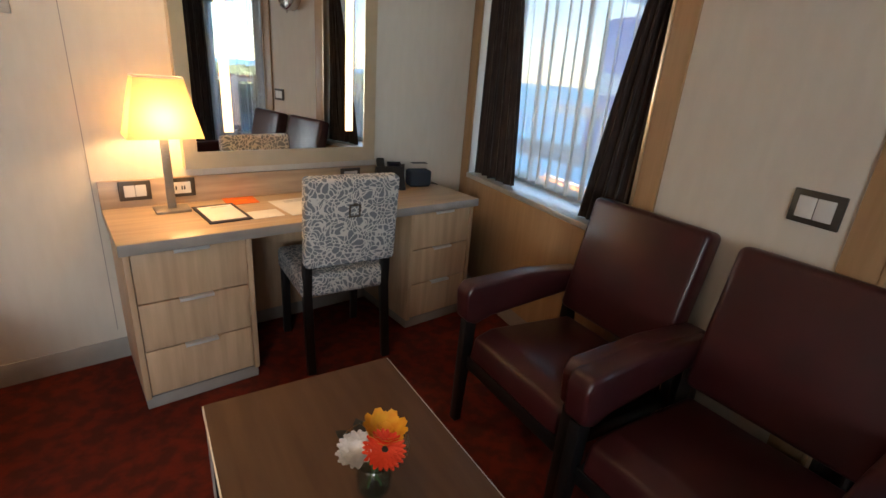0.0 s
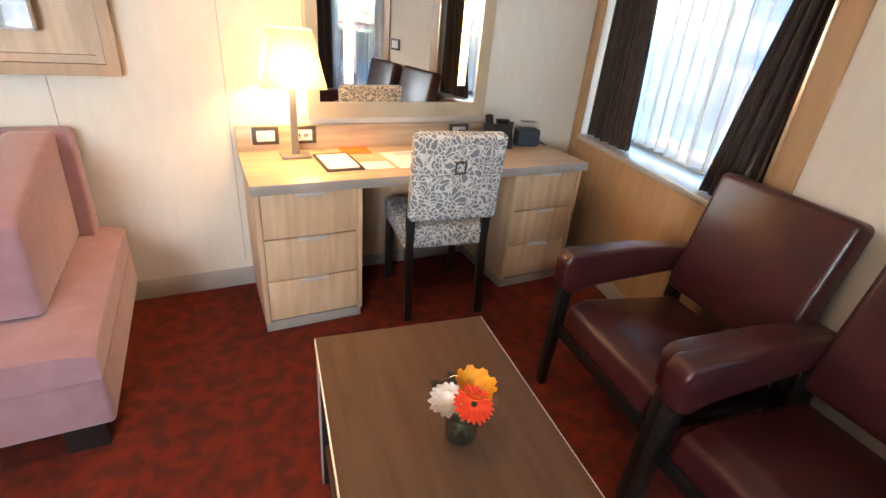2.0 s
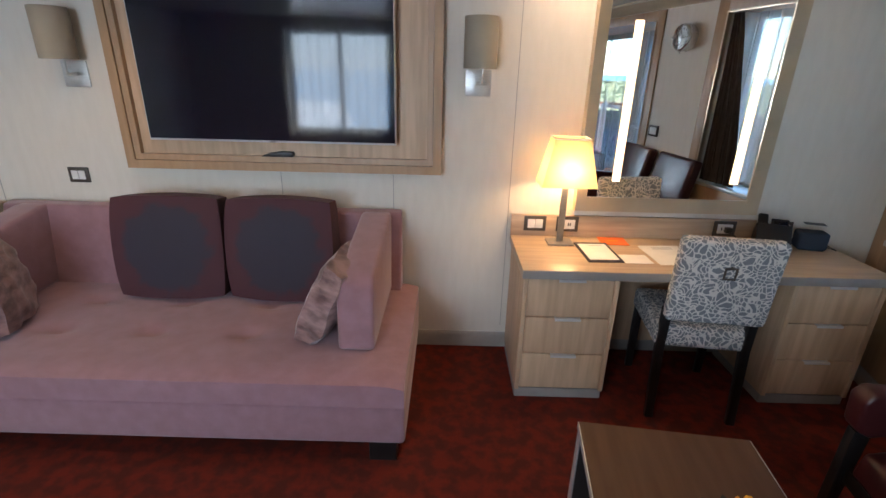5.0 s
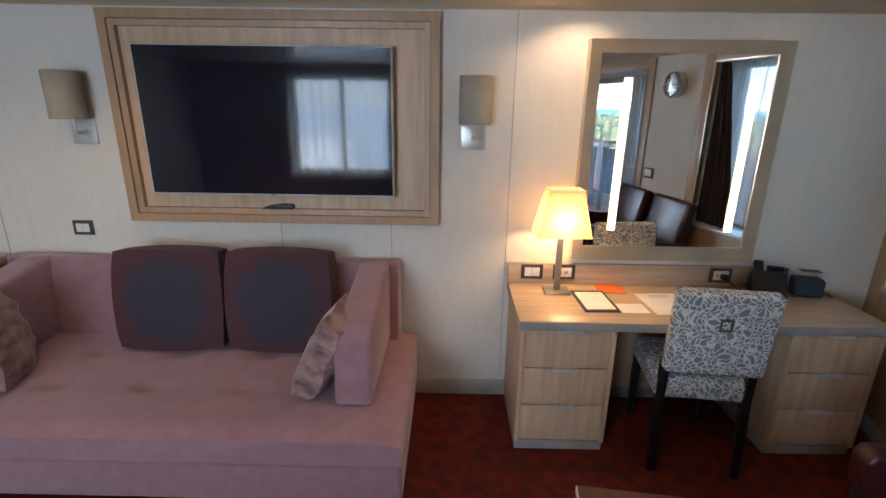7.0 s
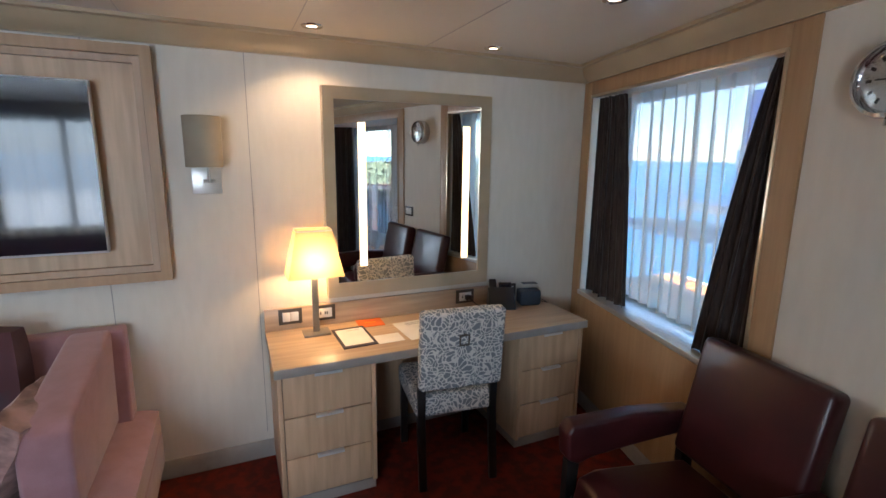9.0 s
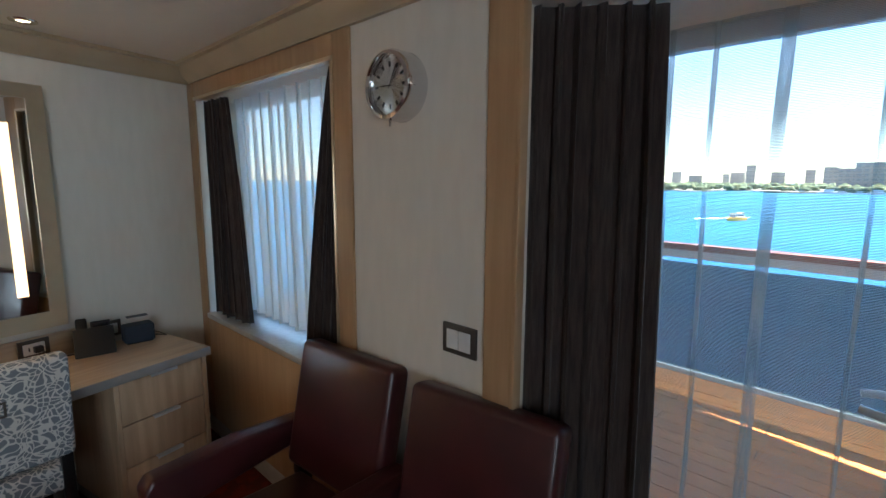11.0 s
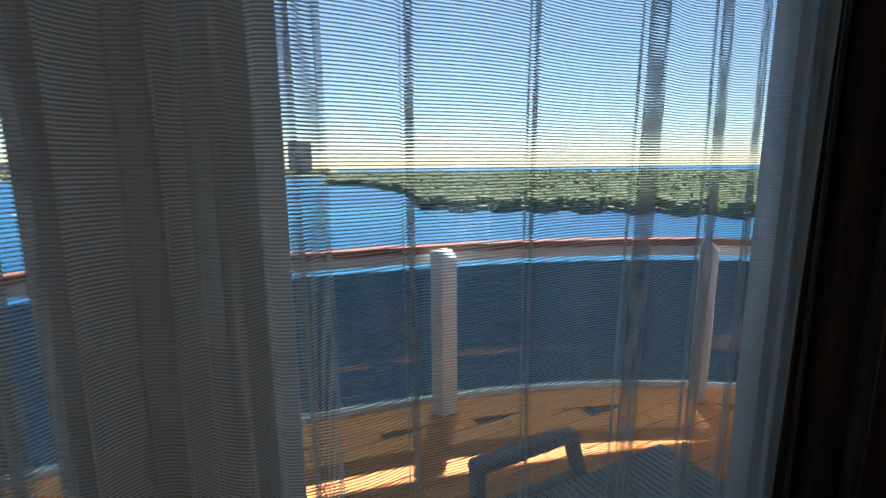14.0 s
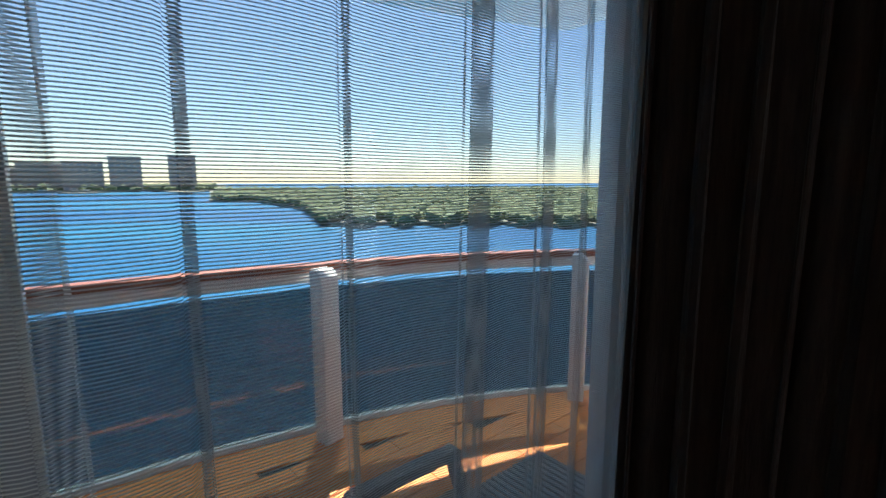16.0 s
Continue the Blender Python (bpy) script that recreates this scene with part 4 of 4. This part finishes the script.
for x, y, rz, ry in ((-0.90, -0.56, 84, 26), (-2.5, -0.60, -62, -14)):
    c = solid("throw_pillow", bm_cushion(0.46, 0.17, 0.40, 0.6, 16, 0.018, x), M_PILLOW, "crushed mauve velvet throw pillow against the arm", "cushion", group="throw pillows")
    c.matrix_basis = pose(x, y, 0.632, 0, 0, 0) @ pose(0, 0, 0, 0, ry, 0) @ pose(0, 0, 0, 0, 0, rz)

# low oak counter past the sofa's end
cb = thing("sideboard", "light oak sideboard at the end of the sofa", "sideboard")
part("body", bm_box(-3.45, -2.88, -0.50, -0.03, 0.0, 0.84, 0.003), M_OAK, cb)
part("top", bm_box(-3.47, -2.87, -0.52, -0.02, 0.841, 0.88, 0.003), M_OAK_TOP, cb)

# ---- wall clock ----
ck = thing("wall_clock", "round chrome wall clock with white face", "clock", at=pose(XE, -1.935, 1.935, 0, -90, 0) @ Matrix.Scale(1.12, 4))
part("case", bm_lathe([(0.095, 0.0), (0.099, 0.008), (0.099, 0.062), (0.094, 0.075), (0.085, 0.079), (0.080, 0.070), (0.080, 0.058)], 56), M_CHROME, ck, "polished chrome case")
part("dial", bm_lathe([(0.001, 0.058), (0.0795, 0.058), (0.0795, 0.05)], 48), M_PAPER, ck)
for i in range(12):
    a = 2 * math.pi * i / 12
    part("hour_mark", moved(bm_box(-0.004, 0.004, 0.052, 0.066, 0.0585, 0.0595), Matrix.Rotation(a, 4, "Z")), M_PLASTIC, ck)
# local +x is up on the wall, local -y points to the viewer's right
for ln, wd, deg, nm in ((0.042, 0.004, 88, "hour_pointer"), (0.062, 0.003, -28, "minute_pointer")):
    part(nm, moved(bm_box(-0.008, ln, -wd / 2, wd / 2, 0.0600 + 0.001 * (wd < 0.0035), 0.0608 + 0.001 * (wd < 0.0035)), Matrix.Rotation(radians(deg), 4, "Z")), M_PLASTIC, ck)
part("glass", bm_lathe([(0.001, 0.070), (0.06, 0.068), (0.0795, 0.064)], 48), M_GLASS, ck)
part("hinge", moved(bm_box(-0.012, 0.012, -0.108, -0.098, 0.055, 0.075, 0.003), pose(0, 0, 0)), M_CHROME, ck)
part("catch", bm_tube([(-0.098, 0, 0.06), (-0.115, 0, 0.06)], 0.004, 8), M_CHROME, ck)


# ---- balcony ----
DECK = 0.13


def rail_x(y):
    s = max(0.0, -1.2 - y)
    return 4.68 - 0.018 * s * s - 0.000138 * s ** 5


def eave_x(y):
    """Edge of the deck above, which juts out past the railing."""
    s = max(0.0, -1.2 - y)
    return 5.64 - 0.030 * s * s


def ribbon(ys, off, z0, z1, thick):
    """A band that follows the curved railing, off metres outside it."""
    bm = bmesh.new()
    rows = []
    for y in ys:
        x = rail_x(y) + off
        rows.append([bm.verts.new(c) for c in ((x, y, z0), (x + thick, y, z0), (x + thick, y, z1), (x, y, z1))])
    for a, b in zip(rows, rows[1:]):
        for k in range(4):
            bm.faces.new((a[k], a[(k + 1) % 4], b[(k + 1) % 4], b[k]))
    bm.faces.new(rows[0])
    bm.faces.new(rows[-1][::-1])
    bmesh.ops.recalc_face_normals(bm, faces=bm.faces[:])
    return bm


YR = [2.6 - i * 0.2 for i in range(50)]
XO = XE + WD


def bm_slab(ys, edge, z0, z1):
    bm = bmesh.new()
    rows = []
    for y in ys:
        x = max(edge(y), XO + 0.05)
        rows.append([bm.verts.new(c) for c in ((XO - 0.3, y, z0), (x, y, z0), (x, y, z1), (XO - 0.3, y, z1))])
    for a, b in zip(rows, rows[1:]):
        for k in range(4):
            bm.faces.new((a[k], a[(k + 1) % 4], b[(k + 1) % 4], b[k]))
    bm.faces.new(rows[0])
    bm.faces.new(rows[-1][::-1])
    bmesh.ops.recalc_face_normals(bm, faces=bm.faces[:])
    return bm


dk = setting("deck", bm_slab(YR, lambda y: rail_x(y) + 0.10, DECK - 0.12, DECK - 0.012), M_CAULK, "teak balcony deck")
setting("overhang", bm_slab(YR, eave_x, 2.96, 3.15), M_WHITEMET, "white underside of the deck above")
setting("facade", join(bm_box(XE + 0.1, XE + WT, 0.101, 2.6, -0.1, 2.9), bm_box(XE + 0.1, XE + WT, -2.1, 0.1, 2.501, 2.9), bm_box(XE + 0.1, XO, -5.4, -2.101, 2.501, 2.9), bm_box(XO - 0.1, XO, -8, -5.401, -0.1, 2.9)), M_WHITEMET, "white outer ship wall")

rl = thing("railing", "curved balcony railing with varnished wood top and tinted glass", "railing")
part("handrail", ribbon(YR, -0.045, 1.113, 1.155, 0.11), M_RAILWOOD, rl, "varnished wooden handrail")
part("top_channel", ribbon(YR, -0.02, 1.048, 1.111, 0.05), M_WHITEMET, rl, "white rail channel")
part("foot_channel", ribbon(YR, -0.025, DECK - 0.01, DECK + 0.035, 0.05), M_WHITEMET, rl, "white foot channel holding the glass")
POSTS = (1.4, -1.68, -4.64, -6.2, -6.9)
for a, b in zip(POSTS, POSTS[1:]):
    part("glass_panel", ribbon([a - 0.003 + (b - a + 0.006) * i / 8 for i in range(9)], 0.0, DECK + 0.031, 1.010, 0.010), M_TINT, rl, "smoked blue glass panel")
for y in POSTS:
    s = -max(0.0, -1.2 - y) * 0.036 - 0.00069 * max(0.0, -1.2 - y) ** 4
    part("post", moved(bm_prism([(-0.055, 0), (0.05, 0), (0.05, 1.03), (-0.01, 1.03), (-0.055, 0.985)], "y", -0.06, 0.06, 0.006), pose(rail_x(y) - 0.15, y, DECK - 0.012, 0, 0, -math.degrees(math.atan(s)))), M_WHITEMET, rl, "white painted post")


def deck_chair(m, label):
    """A low slatted lounger laid flat, foot towards local -y, arms as open frames; the origin is on the deck below its middle."""
    t = thing("deck_chair", label, "deck chair", at=m, group="deck chairs")
    for s in (-1, 1):
        xa, xb = s * 0.30 - 0.03, s * 0.30 + 0.03
        part("armrest", bm_prism([(-0.25, 0.40), (0.24, 0.40), (0.25, 0.425), (0.23, 0.445), (-0.24, 0.445), (-0.255, 0.425)], "x", xa, xb, 0.006), M_WICKER, t, "woven grey armrest")
        part("leg", bm_prism([(-0.25, 0.0), (-0.20, 0.0), (-0.205, 0.399), (-0.25, 0.399)], "x", xa + 0.004, xb - 0.004, 0.005), M_WICKER, t)
        part("leg", bm_prism([(0.32, 0.0), (0.37, 0.0), (0.245, 0.399), (0.195, 0.399)], "x", xa + 0.004, xb - 0.004, 0.005), M_WICKER, t)
        part("side_rail", bm_box(xa + 0.006, xb - 0.006, -0.199, 0.25, 0.205, 0.24, 0.004), M_WICKER, t)
    for k in range(30):
        y = -0.25 + k * 0.033
        part("seat_slat", bm_box(-0.268, 0.268, y, y + 0.024, 0.235, 0.247, 0.003, 1), M_MESHFAB, t)
    for s in (-1, 1):
        part("bed_rail", bm_box(s * 0.25 - 0.02, s * 0.25 + 0.02, 0.251, 0.72, 0.205, 0.234, 0.004), M_WICKER, t)
        part("leg", bm_box(s * 0.25 - 0.02, s * 0.25 + 0.02, 0.66, 0.70, 0, 0.204, 0.004), M_WICKER, t)
    return t


lg = deck_chair(pose(2.87, -4.44, DECK, 0, 0, 180), "low grey woven lounger with open arms on the teak balcony")
copy_thing(lg, pose(3.2, -2.02, DECK, 0, 0, 8))

# ---- sea and distance ----
SEA = -20.0
sea = bmesh.new()
bmesh.ops.create_circle(sea, cap_ends=True, segments=96, radius=14000)
setting("water", moved(sea, pose(0, 0, SEA)), M_SEA, "blue-green harbour water")
setting("ship_side", bm_box(-60, 1.0, -120, 120, SEA - 1, -6), M_WHITEMET, "ship side below the balcony")


def polar(az, d):
    return d * math.cos(radians(az)), d * math.sin(radians(az))


def land_strip(name, az0, az1, near, far, z, label):
    """Flat shore between two bearings; near and far are functions of bearing."""
    bm = bmesh.new()
    k = 40
    rows = []
    for i in range(k + 1):
        a = az0 + (az1 - az0) * i / k
        n_, f_ = near(a), far(a)
        rows.append([bm.verts.new((*polar(a, n_), SEA - 1)), bm.verts.new((*polar(a, n_), z)), bm.verts.new((*polar(a, f_), z))])
    for a, b in zip(rows, rows[1:]):
        for j in range(2):
            bm.faces.new((a[j], a[j + 1], b[j + 1], b[j]))
    return setting(name, bm, M_LAND, label)


def near_wood(a):
    t = min(1, max(0, (-14 - a) / 12))
    return 560 - 330 * t * t + 12 * math.sin(a * 1.3)


land_strip("shore_town", 36, -15, lambda a: 1150 + 90 * math.sin(a * 0.7), lambda a: 3600, SEA + 2, "far low shore")
land_strip("shore_wood", -13.5, -80, near_wood, lambda a: 1250, SEA + 2, "wooded shore")


def clumps(name, count, seed, place, material, label):
    """Many small uneven leaf clumps joined as one far wood."""
    rnd = random.Random(seed)
    src = bmesh.new()
    bmesh.ops.create_icosphere(src, subdivisions=1, radius=1)
    sv = [v.co.copy() for v in src.verts]
    sf = [[v.index for v in f.verts] for f in src.faces]
    src.free()
    V, F = [], []
    for _ in range(count):
        x, y, z, r = place(rnd)
        o = len(V)
        V += [(x + c.x * r * rnd.uniform(0.6, 1.25), y + c.y * r * rnd.uniform(0.6, 1.25), z + c.z * r * rnd.uniform(0.5, 1.0)) for c in sv]
        F += [[o + k for k in f] for f in sf]
    me = bpy.data.meshes.new(name)
    me.from_pydata(V, [], F)
    me.materials.append(material)
    return tagged(new(name, me), label, "trees", kind="stuff")


def wood_place(rnd):
    a = rnd.uniform(-14, -79)
    n_ = near_wood(a)
    d = n_ + 6 + (1150 - n_) * rnd.random() ** 1.8
    x, y = polar(a, d)
    r = rnd.uniform(2.0, 4.6) * (0.7 + d / 1200)
    return x, y, SEA + 2 + rnd.uniform(0.5, 4.5) * (0.7 + d / 2600), r


def town_place(rnd):
    a = rnd.uniform(36, -14)
    d = rnd.uniform(1160, 2400)
    x, y = polar(a, d)
    return x, y, SEA + 2 + rnd.uniform(1, 7), rnd.uniform(5, 13)


clumps("woods", 9000, 2, wood_place, M_FOLIAGE, "dense green trees along the far shore")
clumps("far_trees", 1500, 3, town_place, M_FOLIAGE, "distant trees along the low shore")


def far_block(az, d, w, h, dep, floors, cols, label):
    x, y = polar(az, d)
    b = thing("far_building", label, "building", at=pose(x, y, SEA + 1, 0, 0, az - 90), group="far shore buildings")
    part("wall", bm_box(-w / 2, w / 2, 0, dep, 0, h), M_TOWN, b)
    part("roof", bm_box(-w / 2 - 1, w / 2 + 1, -1, dep + 1, h, h + 1.2), M_TOWNW, b)
    fw, fh = w / cols, h / floors
    for i in range(cols):
        for j in range(floors):
            part("window", bm_box(-w / 2 + fw * (i + 0.2), -w / 2 + fw * (i + 0.8), -0.4, 0.2, fh * (j + 0.3), fh * (j + 0.75)), M_TOWNW, b)


rnd = random.Random(8)
far_block(-0.2, 1300, 110, 58, 50, 6, 9, "brown waterside apartment block")
far_block(2.2, 1350, 60, 48, 40, 5, 5, "brown waterside apartment block")
far_block(-2.6, 1250, 70, 62, 40, 5, 6, "grey waterside apartment block")
far_block(-6.0, 1250, 60, 74, 40, 6, 5, "grey hotel block by the water")
far_block(-11.0, 1250, 56, 80, 40, 6, 5, "grey hotel block by the water")
for az in (27, 24.5, 19.5, 17, 15.2, 12.4, 11.4, 10.3, 8.0, 5.5, 4.0, 2.2):
    far_block(az, rnd.uniform(2300, 2900), rnd.uniform(24, 60), rnd.uniform(38, 85), 30, 5, 3, "pale distant tower on the far shore")


def boat(az, d, ln, material, label, hd_):
    x, y = polar(az, d)
    b = thing("boat", label, "boat", at=pose(x, y, SEA, 0, 0, hd_))
    part("hull", bm_prism([(-ln / 2, -ln * 0.13), (ln * 0.3, -ln * 0.13), (ln / 2, 0), (ln * 0.3, ln * 0.13), (-ln / 2, ln * 0.13)], "z", -0.2, ln * 0.12), material, b)
    part("cabin", bm_box(-ln * 0.35, ln * 0.2, -ln * 0.1, ln * 0.1, ln * 0.121, ln * 0.26, 0.1), M_SHIPW, b)
    part("cabin_glass", bm_box(-ln * 0.33, ln * 0.205, -ln * 0.103, ln * 0.103, ln * 0.17, ln * 0.21), M_SHIPGLASS, b)
    part("roof", bm_box(-ln * 0.38, ln * 0.15, -ln * 0.11, ln * 0.11, ln * 0.2605, ln * 0.28), material, b)


boat(10.7, 305, 15, M_FERRY, "yellow and white harbour ferry under way", 160)
wx, wy = polar(12.6, 318)
wk = bm_prism([(-26, -1), (0, -2.2), (14, -1.2), (14, 1.2), (0, 2.2), (-26, 1)], "z", -0.1, 0.06)
solid("boat_wake", wk, M_SHIPW, "white wake trailing behind the ferry", "wake", at=pose(wx, wy, SEA, 0, 0, 148))
for az in (4.0, 3.0, 1.8, 0.6, -0.5, -1.8, -2.6, 6.0):
    boat(az, 1120, rnd.uniform(14, 26), M_SHIPW, "white motor yacht moored by the far shore", 90)

# ---- moored cruise ship ----
cs = thing("cruise_ship", "white and blue cruise ship moored alongside", "ship", at=pose(118.5, 56.0, SEA))


def hull_pt(t, beam, taper):
    """A point of the port bow curve, t from 0 at the stem to 1 at full beam."""
    return 17 - beam / 2 * math.sin(t * math.pi / 2) ** 0.8, taper * t ** 1.3


def bm_hull(z0, z1, flare, length, beam, taper):
    """A slice of hull or superstructure, rounded at the bow, running along +y."""
    bm = bmesh.new()
    rows = []
    for z, f in ((z0, 0), (z1, flare)):
        port = [hull_pt(i / 16, beam, taper) for i in range(17)] + [(17 - beam / 2, length)]
        full = port + [(34 - x, y) for x, y in port[::-1]]
        rows.append([bm.verts.new((x, y - f, z)) for x, y in full])
    k = len(rows[0])
    for i in range(k):
        bm.faces.new((rows[0][i], rows[0][(i + 1) % k], rows[1][(i + 1) % k], rows[1][i]))
    bm.faces.new(rows[1])
    bm.faces.new(rows[0][::-1])
    bmesh.ops.remove_doubles(bm, verts=bm.verts[:], dist=0.01)
    bmesh.ops.recalc_face_normals(bm, faces=bm.faces[:])
    return bm


part("hull", bm_hull(-0.5, 19.0, 3, 72, 34, 34), M_HULL, cs, "blue painted hull")
part("bulwark", moved(bm_hull(19.02, 25, -1, 72, 34.3, 34), pose(0, -3, 0)), M_SHIPW, cs)
part("upper_hull", moved(bm_hull(25.02, 37.4, -2.0, 70, 33.6, 32), pose(0, -2.5, 0)), M_SHIPW, cs)
part("blue_collar", moved(bm_hull(37.42, 41.9, 1.5, 70, 34.6, 30), pose(0, -2.2, 0)), M_HULL, cs, "blue band below the bridge")
part("blue_band", bm_box(-0.6, 12, 17, 68, 26, 41.2, 0.2), M_HULL, cs, "blue painted side band")
for t_ in (0.30, 0.42, 0.54):
    for j_ in range(3):
        px, py = hull_pt(t_, 33.6, 32)
        qx, qy = hull_pt(t_ + 0.02, 33.6, 32)
        part("window", bm_box(-1.35, 1.35, -0.35, 0.5, -1.2, 1.2), M_SHIPGLASS, cs, "", pose(px, py - 2.2 + 0.15 * (j_ * 4.0 + 2), 27.3 + j_ * 4.0, 0, 0, math.degrees(math.atan2(qy - py, qx - px)) + 180))
br = part("bridge", moved(bm_hull(42, 46.2, 1.0, 26, 46, 22), pose(0, -6.5, 0)), M_SHIPW, cs, "bridge with wide wings")
part("bridge_windows", moved(bm_hull(43.6, 45.2, 0.1, 26, 46.6, 22), pose(0, -7.3, 0)), M_SHIPGLASS, br)
for k in range(6):
    z = 46.4 + k * 3.6
    lv = part("deck_level", moved(bm_hull(z, z + 2.2, 0.5, 60, 35 - k * 1.5, 26), pose(0, 2 + k * 3.2, 0)), M_SHIPW, cs)
    part("deck_glass", moved(bm_hull(z + 2.21, z + 3.59, 0.1, 58, 34 - k * 1.5, 26), pose(0, 2.8 + k * 3.2, 0)), M_HULL if k > 1 else M_SHIPGLASS, lv)

# ---- teak planks, laid along the ship ----
part("margin_board", ribbon(YR, -0.285, DECK - 0.0118, DECK + 0.002, 0.255), M_TEAK, dk, "curved teak margin board under the railing")
xs = XO + 0.01
i = 0
plank = {}
while xs < 4.66:
    w = 0.118
    y = 2.6 + (i % 3) * 0.55 - 1.1
    while y > -6.6:
        ln = 1.6
        for k in range(5):
            # whole planks where they fit, short ends along the curve
            whole = xs + w < min(rail_x(y), rail_x(y - ln)) - 0.16
            if whole and k:
                break
            pl = ln if whole else ln / 4
            yk = y if whole or not k else y - (k - 1) * pl
            if not whole and (k == 0 or xs + w >= min(rail_x(yk), rail_x(yk - pl)) - 0.16):
                continue
            if pl not in plank:
                plank[pl] = mesh_of("plank", bm_box(0.003, w - 0.003, -pl + 0.003, -0.003, -0.0115, 0, 0.0015, 1), M_TEAK)
            ob = new("plank", plank[pl])
            ob.parent = dk
            ob.matrix_basis = pose(xs, yk, DECK)
        y -= ln
    xs += w
    i += 1

# ---- turn the skew wall and all that lies beyond it into place ----
BEYOND = ("wall_east", "cornice_east", "baseboard_east", "trim_", "panel_under_window", "window_", "door_1", "dark_curtain", "sheer_curtain", "wall_clock",
          "deck", "overhang", "facade", "railing", "water", "ship_side", "shore_", "woods", "far_", "boat", "cruise_ship")
for ob in list(scene.objects):
    if ob.parent is None and ob.name.startswith(BEYOND):
        ob.matrix_basis = EAST @ ob.matrix_basis
